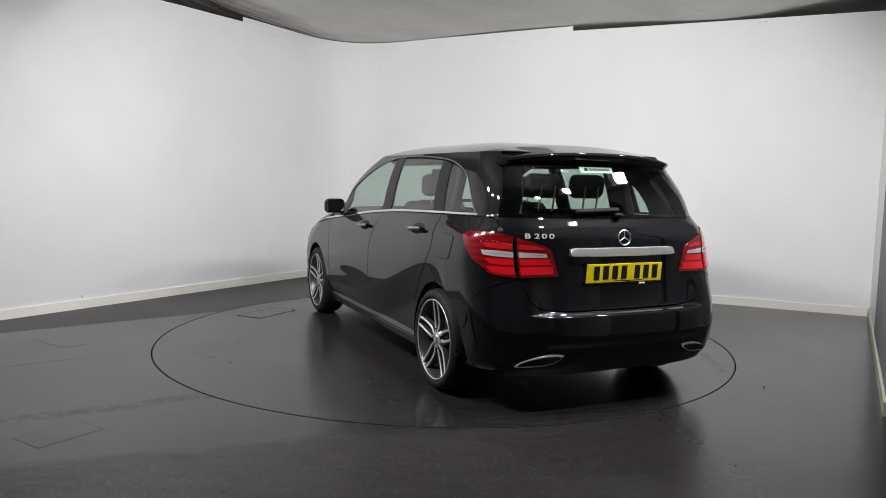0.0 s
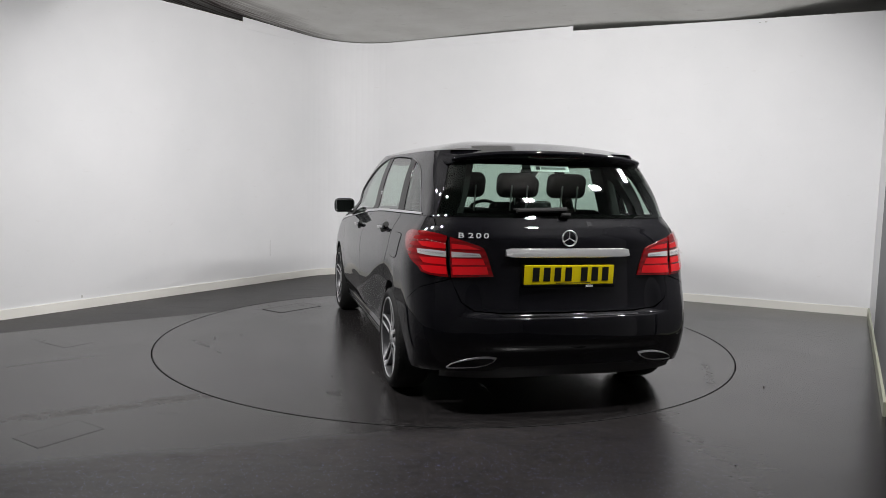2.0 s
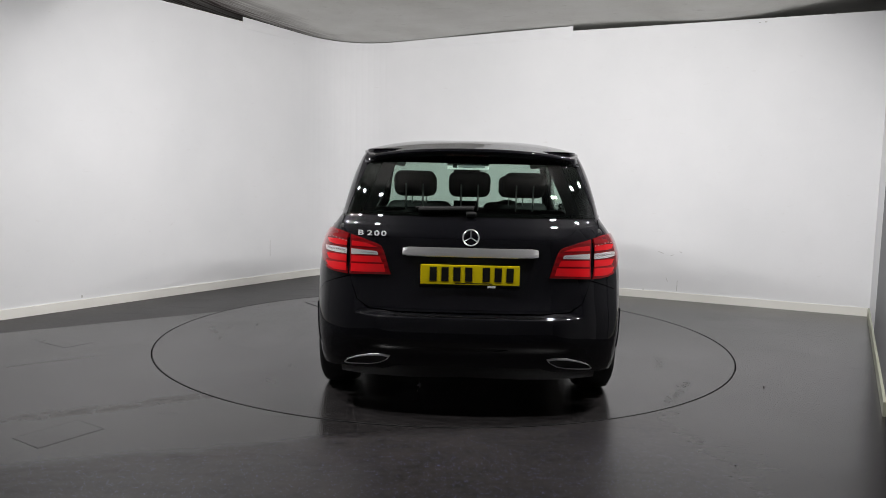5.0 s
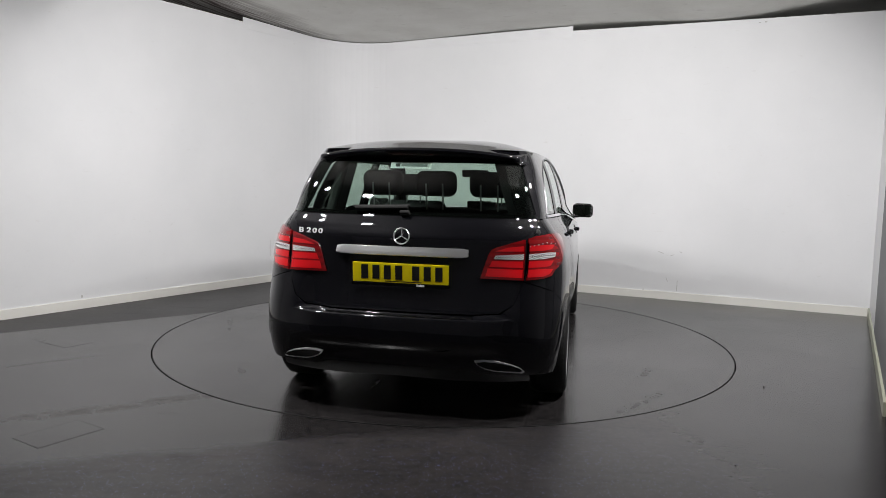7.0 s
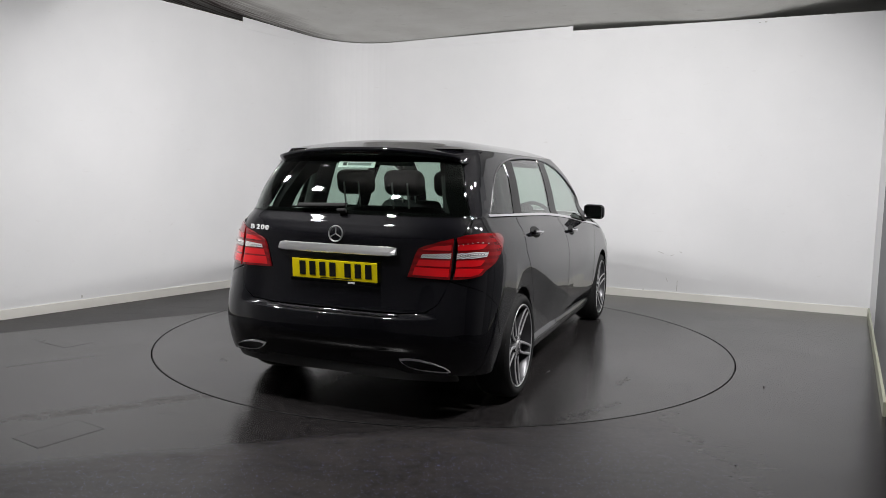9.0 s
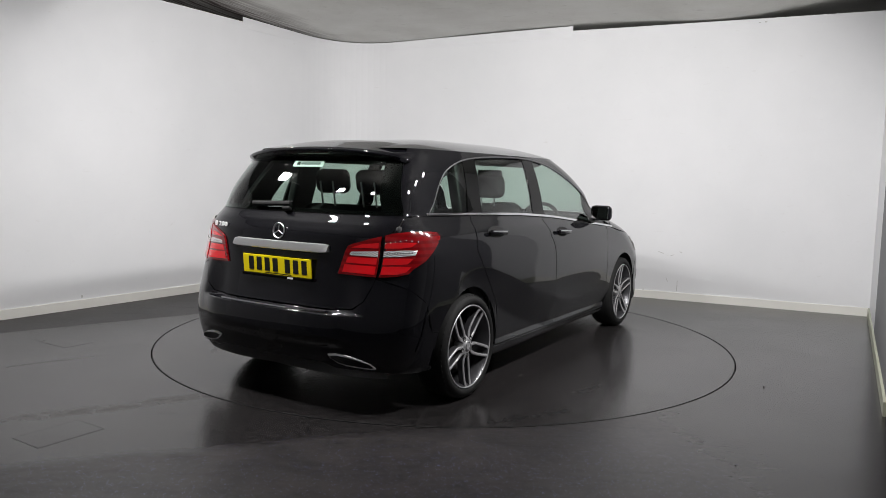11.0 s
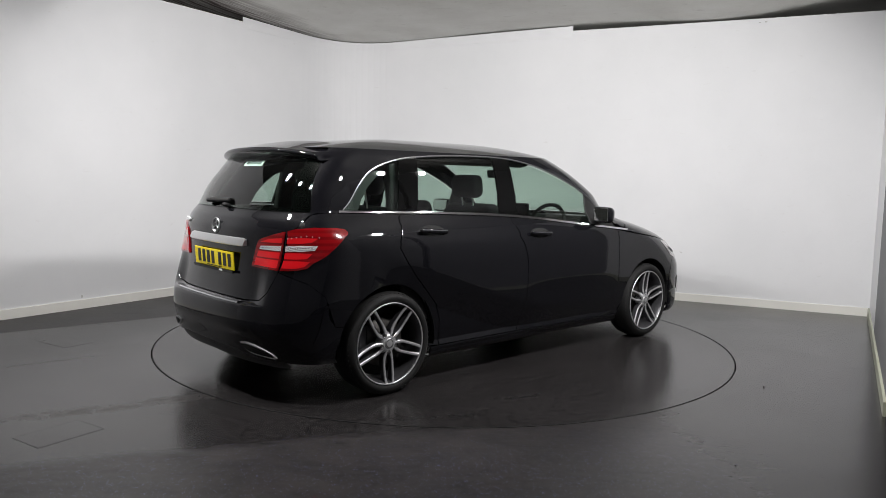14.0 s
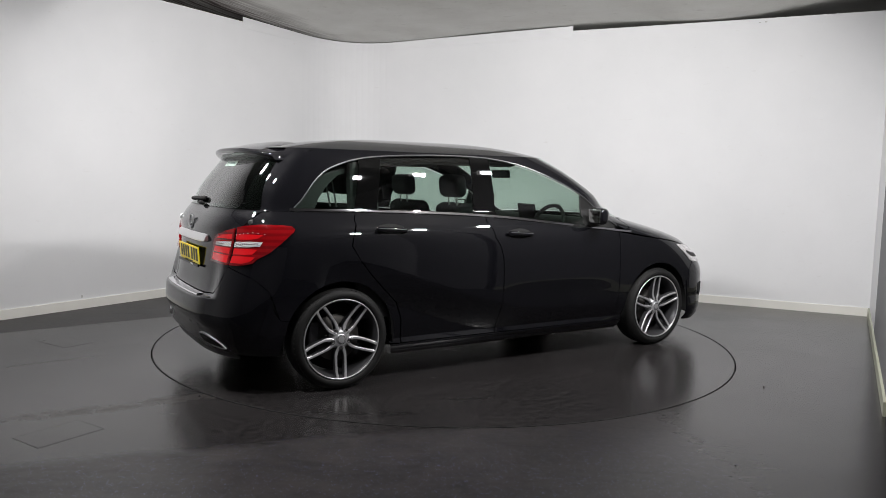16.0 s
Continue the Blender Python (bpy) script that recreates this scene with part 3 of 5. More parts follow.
def clip(poly, axis, value, keep_less):
    out = []
    n = len(poly)
    for i in range(n):
        a, b = poly[i], poly[(i + 1) % n]
        ia = (a[axis] <= value) == keep_less or a[axis] == value
        ib = (b[axis] <= value) == keep_less or b[axis] == value
        if ia:
            out.append(a)
        if ia != ib:
            s = (value - a[axis]) / (b[axis] - a[axis])
            p = [a[0] + (b[0] - a[0]) * s, a[1] + (b[1] - a[1]) * s]
            p[axis] = value
            out.append(tuple(p))
    return out


Z_LINES = sorted([0.14 + 0.02 * i for i in range(67)] + [0.25 + 0.02 * i for i in range(27) if not 0.42 < 0.25 + 0.02 * i < 0.44 and not 0.54 < 0.25 + 0.02 * i < 0.58] + [0.43, 0.545, 0.55, 0.554, 0.557, 0.563, 0.57, 0.585])


def u_lines():
    us = [HALF_PI * i / 30 for i in range(30)]
    us += [HALF_PI + SIDE_U * i / 84 for i in range(84)]
    us += [HALF_PI + SIDE_U + HALF_PI * i / 12 for i in range(13)]
    return us


U_LINES = u_lines()


def sheet(name, polys, material, parent, sides=(1,), lift=0.0, rim=0.014, label=""):
    """A panel of the car's skin inside chart outlines, lifted off it, with its edges turned in."""
    verts, normals, faces = [], [], []
    for sgn in sides:
        index = {}
        edges = {}

        def vert(u, z):
            key = (round(u, 5), round(z, 5))
            if key not in index:
                n = skin_normal(u, z)
                p = Vector(skin(u, z)) + n * lift
                index[key] = len(verts)
                verts.append((p.x, sgn * p.y, p.z))
                normals.append((n.x, sgn * n.y, n.z))
            return index[key]

        for poly in polys:
            u0, u1 = min(p[0] for p in poly), max(p[0] for p in poly)
            for ua, ub in zip(U_LINES, U_LINES[1:]):
                if ub <= u0 or ua >= u1:
                    continue
                strip = clip(clip(poly, 0, ua, False), 0, ub, True)
                if len(strip) < 3:
                    continue
                z0, z1 = min(p[1] for p in strip), max(p[1] for p in strip)
                for za, zb in zip(Z_LINES, Z_LINES[1:]):
                    if zb <= z0 or za >= z1:
                        continue
                    cell = clip(clip(strip, 1, za, False), 1, zb, True)
                    ids = []
                    for p in cell:
                        i = vert(*p)
                        if i not in ids:
                            ids.append(i)
                    if len(ids) < 3:
                        continue
                    area = 0.0
                    for a, b in zip(cell, cell[1:] + cell[:1]):
                        area += a[0] * b[1] - b[0] * a[1]
                    if abs(area) < 1e-7:
                        continue
                    if (area > 0) == (sgn > 0):
                        ids = ids[::-1]
                    faces.append(ids)
                    for a, b in zip(ids, ids[1:] + ids[:1]):
                        edges[(a, b)] = edges.get((a, b), 0) + 1
        if rim > 0:
            for (a, b) in list(edges):
                if (b, a) in edges:
                    continue
                va, vb = Vector(verts[a]), Vector(verts[b])
                if len(sides) == 2 and abs(va.y) < 1e-3 and abs(vb.y) < 1e-3:
                    continue
                na, nb = Vector(normals[a]), Vector(normals[b])
                out = (vb - va).cross(na)
                if out.length == 0:
                    continue
                out.normalize()
                k = len(verts)
                verts.extend([tuple(va), tuple(vb), tuple(vb - nb * rim), tuple(va - na * rim)])
                normals.extend([tuple((out + na).normalized()), tuple((out + nb).normalized()), tuple(out), tuple(out)])
                faces.append([k + 1, k, k + 3, k + 2])
    me = bpy.data.meshes.new(name)
    me.from_pydata(verts, [], faces)
    me.materials.append(material)
    me.validate()
    me.shade_smooth()
    if len(me.vertices) == len(normals):
        me.normals_split_custom_set_from_vertices(normals)
    ob = new(name, me)
    ob.parent = parent
    if label:
        tagged(ob, label)
    return ob


def arc(cx, r, a0, a1, n=18, cz=TYRE_R):
    return [(cx + r * math.cos(radians(a0 + (a1 - a0) * i / n)), cz + r * math.sin(radians(a0 + (a1 - a0) * i / n))) for i in range(n + 1)]


ARCH = 0.352
belt = curve([(-1.80, 1.086), (-1.62, 1.082), (-1.20, 1.073), (-0.73, 1.060), (-0.195, 1.031), (0.502, 0.962), (0.74, 0.939), (1.05, 0.908)])
# glass outline's upper edge, from the rear corner over the roof rail to the mirror
ARCHED = [(-1.615, 1.095), (-1.565, 1.142), (-1.54, 1.175), (-1.475, 1.258), (-1.39, 1.331), (-1.22, 1.390), (-1.04, 1.418), (-0.66, 1.438), (-0.30, 1.440), (-0.10, 1.425), (0.15, 1.380),
          (0.466, 1.262), (0.64, 1.172), (0.80, 1.055), (0.90, 0.965)]


def rounded(points, times=2):
    """Cuts a polyline's corners, keeping its ends."""
    for _ in range(times):
        out = [points[0]]
        for a, b in zip(points, points[1:]):
            out += [(a[0] * 0.75 + b[0] * 0.25, a[1] * 0.75 + b[1] * 0.25), (a[0] * 0.25 + b[0] * 0.75, a[1] * 0.25 + b[1] * 0.75)]
        points = out + [points[-1]]
    return points


ARCHED = rounded(ARCHED)
arched = curve(sorted(ARCHED))
GAP = 0.004


def shift(points, dx, dz=0.0):
    return [(x + dx, z + dz) for x, z in points]


B_GAP = [(-0.285, 1.03), (-0.272, 0.97), (-0.252, 0.897), (-0.205, 0.82), (-0.185, 0.74), (-0.180, 0.50), (-0.19, 0.235)]
A_GAP = [(0.905, 0.910), (0.910, 0.87), (0.915, 0.70), (0.925, 0.45), (0.925, 0.235)]
C_GAP = [(-1.235, 1.062), (-1.252, 0.995), (-1.288, 0.915), (-1.297, 0.868), (-1.245, 0.78), (-1.165, 0.685), (-1.06, 0.58), (-0.975, 0.50), (-0.935, 0.40), (-0.925, 0.235)]
DZ = -0.012  # doors end this far under the belt line's chrome


def between(f, x0, x1, n=14, dz=0.0):
    return [(x0 + (x1 - x0) * i / n, f(x0 + (x1 - x0) * i / n) + dz) for i in range(n + 1)]


def build_skin(car):
    both = ((1, "left"), (-1, "right"))
    paint = M["paint"]
    body = car
    for sgn, _ in both:
        # flank panels
        quarter = shift(C_GAP, -GAP)
        top = between(belt, -1.74, -1.245, 8, -0.012)
        wheel = arc(-AXLE, ARCH, -11, 157)
        poly = top + quarter + wheel + [(-1.735, 0.452), (-1.797, 0.622), (-1.88, 0.697)]
        poly = [by_x(*p) for p in dense(poly)] + [by_y(y, z) for y, z in dense([(0.652, 0.752), (0.664, 0.82), (0.667, 0.96), (0.712, 1.02), (0.710, 1.064)])]
        sheet("quarter_panel", [poly], paint, body, (sgn,))
        door_r = between(belt, -1.228, -0.292, 10, DZ) + shift(B_GAP, -GAP) + [(-0.92, 0.235)] + shift(C_GAP, GAP)[::-1][1:]
        rear_door = sheet("rear_door", [side_poly(door_r)], paint, car, (sgn,))
        door_f = between(belt, -0.278, 0.895, 12, DZ) + shift(A_GAP, -GAP) + shift(B_GAP, GAP)[::-1]
        front_door = sheet("front_door", [side_poly(door_f)], paint, car, (sgn,))
        fender = shift(A_GAP, GAP)[::-1] + [(0.98, 0.898), (1.2, 0.865), (1.5, 0.825), (1.75, 0.775), (1.80, 0.70), (1.72, 0.60), (1.70, 0.50)]
        fender += [p for p in arc(AXLE, ARCH, 20, 178) if p[1] > 0.32] + [(0.985, 0.235)]
        sheet("front_wing", [side_poly(fender)], paint, car, (sgn,))
        # sill strip under the doors
        sill = [(-1.0, 0.228), (0.99, 0.228), (0.97, 0.165), (-0.98, 0.165)]
        sheet("sill", [side_poly(sill)], paint, car, (sgn,), lift=0.004)
        # pillars and roof rail round the glass
        lower = [(-1.615, belt(-1.615) - 0.010)]
        frame_in = ARCHED
        frame_out = [(0.99, 0.925), (1.03, 0.955)]
        screen_u = HALF_PI + SIDE_U + 0.42
        tail_edge = [by_y(0.705 - 0.35 * max(0.0, z - 1.06), z) for z in (1.449, 1.40, 1.34, 1.28, 1.22, 1.16, 1.10, 1.06)]
        ring = [by_x(*p) for p in dense(lower + frame_in + frame_out)]
        ring += [(screen_u, z) for z in (1.0, 1.05, 1.1, 1.15, 1.2, 1.25, 1.3, 1.35, 1.40, 1.449)]
        top_u = [tail_edge[0][0] + (screen_u - tail_edge[0][0]) * i / 40 for i in range(39, 0, -1)]
        ring += [(u, 1.449) for u in top_u] + tail_edge
        ring += [by_x(x, belt(x) - 0.010) for x in (-1.78, -1.70)]
        sheet("roof_rail", [ring], paint, body, (sgn,))
        trim = [by_x(x, z) for x, z in dense([(-1.47, 1.09), (-1.43, 1.17), (-1.37, 1.25), (-1.29, 1.32), (-1.15, 1.37), (-1.15, 1.44)])]
        trim += [by_y(0.60 - 0.40 * max(0.0, z - 1.06), z) for z in (1.44, 1.40, 1.34, 1.28, 1.22, 1.16, 1.09)]
        sheet("rear_pillar_trim", [trim], M["dash"], body, (sgn,), lift=-0.09, rim=0.0, label="black inner pillar trim")
        # side glass and black pillars between the panes
        panes = {"quarter_window": (-1.60, -1.165, 0), "rear_door_window": (-1.020, -0.335, 0), "front_door_window": (-0.185, 0.60, 0)}
        lean = {"quarter_window": (0.0, -0.07), "rear_door_window": (-0.07, -0.033), "front_door_window": (-0.005, -0.015)}
        for name, (xa, xb, _) in panes.items():
            la, lb = lean[name]
            up = [p for p in dense(ARCHED) if xa + 0.02 < p[0] < xb]
            pane = [(xa + la, belt(xa + la) + 0.012)] + [(xa, max(belt(xa) + 0.014, arched(xa) - 0.016))] + [(x, z - 0.016) for x, z in up if z - 0.016 > belt(x) + 0.014]
            pane += [(xb, max(belt(xb) + 0.014, arched(xb) - 0.016)), (xb + lb, belt(xb + lb) + 0.012)]
            pane += [(xb + lb + (xa + la - xb - lb) * i / 8, belt(xb + lb + (xa + la - xb - lb) * i / 8) + 0.012) for i in range(1, 8)]
            owner = {"quarter_window": body, "rear_door_window": rear_door, "front_door_window": front_door}[name]
            sheet(name, [side_poly(pane)], M["glass"], owner, (sgn,), lift=-0.006, rim=0.0, label="green tinted window glass")
        bp = [(-0.335, arched(-0.335) - 0.004), (-0.37, belt(-0.37) + 0.008), (-0.19, belt(-0.19) + 0.008), (-0.185, arched(-0.185) - 0.004)]
        sheet("b_pillar", [side_poly(bp)], M["gloss_black"], body, (sgn,), lift=-0.003, label="gloss black pillar trim")
        cp = [(-1.165, arched(-1.165) - 0.004), (-1.237, belt(-1.237) + 0.008), (-1.09, belt(-1.09) + 0.008), (-1.02, arched(-1.02) - 0.004)]
        sheet("c_pillar", [side_poly(cp)], M["gloss_black"], body, (sgn,), lift=-0.003, label="gloss black pillar trim")
        ap = [(0.60, arched(0.60) - 0.010), (0.585, belt(0.585) + 0.008), (0.89, belt(0.89) + 0.008), (0.80, arched(0.80) - 0.010), (0.70, arched(0.70) - 0.010)]
        sheet("mirror_base", [side_poly(ap)], M["plastic"], front_door, (sgn,), lift=-0.002, label="black mirror corner trim")
        # bright strips
        strip = between(belt, -1.64, 1.04, 40, 0.0068) + between(belt, 1.04, -1.64, 40, -0.0068)
        sheet("belt_strip", [side_poly(strip, 0.2)], M["chrome"], body, (sgn,), lift=0.006, rim=0.012, label="chrome belt line strip")
        over = dense(ARCHED)
        top_strip = [(x, z) for x, z in over] + [(x, z - 0.0075) for x, z in over[::-1]]
        sheet("window_strip", [side_poly(top_strip, 0.2)], M["dim_strip"], body, (sgn,), lift=0.003, rim=0.008, label="thin bright window surround")
    # tail
    gate = [(0, 0.575), (0.40, 0.575), (0.53, 0.585), (0.60, 0.63), (0.64, 0.72), (0.655, 0.80), (0.66, 0.96), (0.705, 1.02), (0.70, 1.075), (0, 1.075)]
    tailgate = sheet("tailgate", [tail_poly(gate)], paint, car, (1, -1))
    pane = [(0, 1.082), (0.695, 1.082), (0.665, 1.16), (0.63, 1.26), (0.59, 1.375), (0, 1.415)]
    sheet("rear_window", [tail_poly(pane)], M["glass"], tailgate, (1, -1), lift=0.0, rim=0.0, label="green tinted rear window glass")
    strips = [[(0, 1.075), (0.703, 1.075), (0.698, 1.100), (0, 1.100)],
              [(0.700, 1.084), (0.668, 1.16), (0.633, 1.26), (0.594, 1.372), (0.505, 1.372), (0.540, 1.26), (0.572, 1.16), (0.600, 1.100)],
              [(0, 1.372), (0.590, 1.372), (0.575, 1.425), (0, 1.435)]]
    sheet("window_band", [tail_poly(q, 0.03) for q in strips], M["gloss_black"], tailgate, (1, -1), lift=-0.004, rim=0.0, label="black printed glass border")
    low = [(0, 0.285), (0.38, 0.285), (0.45, 0.262), (0.70, 0.255)]
    lower_edge = [by_y(y, z) for y, z in dense(low)] + [by_x(x, z) for x, z in dense([(-1.95, 0.25), (-1.80, 0.24), (-1.704, 0.24)])]
    arch_edge = [by_x(x, z) for x, z in [(-1.7085, 0.31), (-1.706, 0.34), (-1.700, 0.37), (-1.692, 0.415), (-1.683, 0.441), (-1.735, 0.447), (-1.795, 0.617), (-1.875, 0.691)]]
    upper = [by_y(y, z) for y, z in dense([(0.650, 0.747), (0.648, 0.745), (0.635, 0.70), (0.607, 0.63), (0.54, 0.58), (0.40, 0.568), (0.0, 0.568)])]
    bump = sheet("rear_bumper", [lower_edge + arch_edge + upper], paint, car, (1, -1))
    diff = [by_y(y, z) for y, z in dense([(0.0, 0.284), (0.38, 0.284), (0.44, 0.262), (0.70, 0.254), (0.70, 0.205), (0.30, 0.205), (0.0, 0.215)])]
    sheet("diffuser", [[(0.0, 0.284)] + diff[1:]], M["plastic"], bump, (1, -1), lift=-0.01, label="black plastic diffuser")
    # nose
    f0 = math.pi + SIDE_U
    nose_lo = [(f0, 0.165)] + [by_x(x, 0.165) for x in (2.0, 1.9, 1.8, 1.73)]
    nose = nose_lo + [by_x(x, z) for x, z in [(1.725, 0.40), (1.705, 0.50), (1.725, 0.60), (1.80, 0.69), (1.90, 0.70), (2.0, 0.68)]] + [(f0 - 0.9, 0.67), (f0 - 0.4, 0.68), (f0, 0.69)]
    sheet("front_bumper", [nose], paint, car, (1, -1))
    bon = [(f0, 0.70), (f0 - 0.45, 0.74), (f0 - 0.8, 0.80)] + [by_x(x, z) for x, z in dense([(1.75, 0.785), (1.5, 0.835), (1.2, 0.875), (1.0, 0.908), (1.036, 0.951)])] + [(HALF_PI + SIDE_U + 0.42, 0.996), (f0 - 0.6, 1.008), (f0, 1.011)]
    sheet("bonnet", [bon], paint, car, (1, -1))
    for sgn in (1, -1):
        lamp = [by_x(x, z) for x, z in dense([(1.585, 0.796), (1.66, 0.735), (1.74, 0.665), (1.80, 0.645), (1.95, 0.635)])] + [(f0 - 0.62, 0.64), (f0 - 0.72, 0.72)] + [by_x(x, z) for x, z in dense([(1.90, 0.752), (1.75, 0.781)])]
        lens = sheet("headlamp", [lamp], M["lamp_white"], car, (sgn,), lift=0.006, label="clear headlamp")
        bar = [by_x(x, z) for x, z in dense([(1.70, 0.725), (1.80, 0.685), (1.92, 0.675), (1.92, 0.70), (1.80, 0.715), (1.71, 0.740)])]
        sheet("lamp_bezel", [bar], M["dash"], lens, (sgn,), lift=0.008, rim=0.002, label="dark bezel in the headlamp")
        vent = [by_x(x, z) for x, z in dense([(1.88, 0.46), (1.90, 0.36), (2.03, 0.34), (2.05, 0.43), (1.97, 0.47)])]
        sheet("bumper_intake", [vent], M["liner"], car, (sgn,), lift=0.003, rim=0.0, label="black air intake in the front bumper")
    ws = [(HALF_PI + SIDE_U + 0.43, 1.01), (f0, 1.015), (f0, 1.445), (HALF_PI + SIDE_U + 0.43, 1.445)]
    sheet("windscreen", [ws], M["glass"], car, (1, -1), lift=0.0, rim=0.0, label="green tinted windscreen")
    # dark inner skin behind the panel gaps
    for sgn in (1, -1):
        a = [(0.0, 0.26)] + [by_x(x, 0.24) for x in (-1.95, -1.85, -1.74)] + [by_x(x, z) for x, z in arc(-AXLE, ARCH + 0.004, 172, 8)]
        a += [by_x(x, 0.19) for x in (-0.9, 0, 0.9)] + [by_x(x, z) for x, z in arc(AXLE, ARCH + 0.004, 172, 8)] + [by_x(x, 0.24) for x in (1.74, 1.9)] + [(f0, 0.22), (f0, 0.68), (f0 - 0.6, 0.7)]
        a += [by_x(x, z) for x, z in dense([(1.75, 0.77), (1.2, 0.85), (0.95, 0.88), (0.4, 0.955), (-0.3, 1.02), (-0.8, 1.045), (-1.3, 1.058), (-1.74, 1.06)])] + [by_y(0.6, 1.065), (0.0, 1.065)]
        sheet("inner_skin", [a], M["liner"], car, (sgn,), lift=-0.016, rim=0.0, label="unlit inner panel")
    return body, tailgate, bump


def dense(points, step=0.04):
    out = []
    for a, b in zip(points, points[1:]):
        k = max(1, int(math.hypot(b[0] - a[0], b[1] - a[1]) / step))
        out += [(a[0] + (b[0] - a[0]) * j / k, a[1] + (b[1] - a[1]) * j / k) for j in range(k)]
    return out + [points[-1]]


ROOF_Z = 1.449


def build_roof(car, body):
    us = [u for u in U_LINES if u <= math.pi + SIDE_U]
    half = [skin(u, ROOF_Z) for u in us]
    loop = [(x, y) for x, y, _ in half] + [(x, -y) for x, y, _ in half[-2:0:-1]]
    cx = -0.50
    bm = bmesh.new()
    rings = []
    levels = [1.0, 0.985, 0.96, 0.92, 0.86, 0.78, 0.68, 0.56, 0.42, 0.28, 0.14]
    for r in levels:
        rings.append([bm.verts.new((cx + (x - cx) * r, y * r, ROOF_Z + 0.097 * (1 - r ** (2.6 + 0.2 * max(0.0, (x - cx) / 1.2))))) for x, y in loop])
    for a, b in zip(rings, rings[1:]):
        for i in range(len(a)):
            j = (i + 1) % len(a)
            bm.faces.new((a[j], a[i], b[i], b[j]))
    mid = bm.verts.new((cx, 0, ROOF_Z + 0.097))
    for i in range(len(loop)):
        bm.faces.new((rings[-1][(i + 1) % len(loop)], rings[-1][i], mid))
    bmesh.ops.recalc_face_normals(bm, faces=bm.faces)
    part("roof", bm, M["paint"], body, smooth=True)
    # headlining closes the cabin from inside
    bm = bmesh.new()
    bm.faces.new([bm.verts.new((cx + (x - cx) * 0.97, y * 0.97, ROOF_Z - 0.006)) for x, y in loop])
    part("headlining", bm, M["seat"], body, "dark headlining")

    # roof spoiler
    bm = bmesh.new()
    rows = []
    n = 28
    for i in range(n + 1):
        y = -0.585 + 1.17 * i / n
        k = abs(y / 0.585)
        tip_x, tip_z = -1.815 + 0.115 * k ** 2.6, 1.448 - 0.040 * k ** 2.4
        root_x, root_z = -1.52 + 0.06 * k, 1.503 - 0.060 * k ** 2.5
        sec = [(root_x, root_z), (root_x * 0.6 + tip_x * 0.4, root_z * 0.55 + tip_z * 0.45 + 0.007), (tip_x + 0.04, tip_z + 0.005), (tip_x + 0.008, tip_z + 0.001), (tip_x, tip_z - 0.008),
               (tip_x + 0.006, tip_z - 0.020), (tip_x + 0.03, tip_z - 0.036), (-1.735 + 0.06 * k ** 2, 1.385 - 0.02 * k ** 2), (-1.66 + 0.06 * k ** 2, 1.40 - 0.02 * k ** 2)]
        spread = (1.09, 1.05, 1.0, 1.0, 1.0, 1.0, 1.0, 1.05, 1.07)
        rows.append([bm.verts.new((x, y * m, z)) for (x, z), m in zip(sec, spread)])
    for a, b in zip(rows, rows[1:]):
        for j in range(len(a) - 1):
            bm.faces.new((a[j], a[j + 1], b[j + 1], b[j]))
    bm.faces.new(rows[0])
    bm.faces.new(rows[-1][::-1])
    bmesh.ops.recalc_face_normals(bm, faces=bm.faces)
    sp = part("roof_spoiler", bm, M["paint"], car, "gloss black roof spoiler", smooth=True)
    part("brake_light", box((0.012, 0.30, 0.014), pose(-1.790, 0, 1.419, 0, 40, 0), 0.003), M["dark_red"], sp, "unlit dark red high brake light")


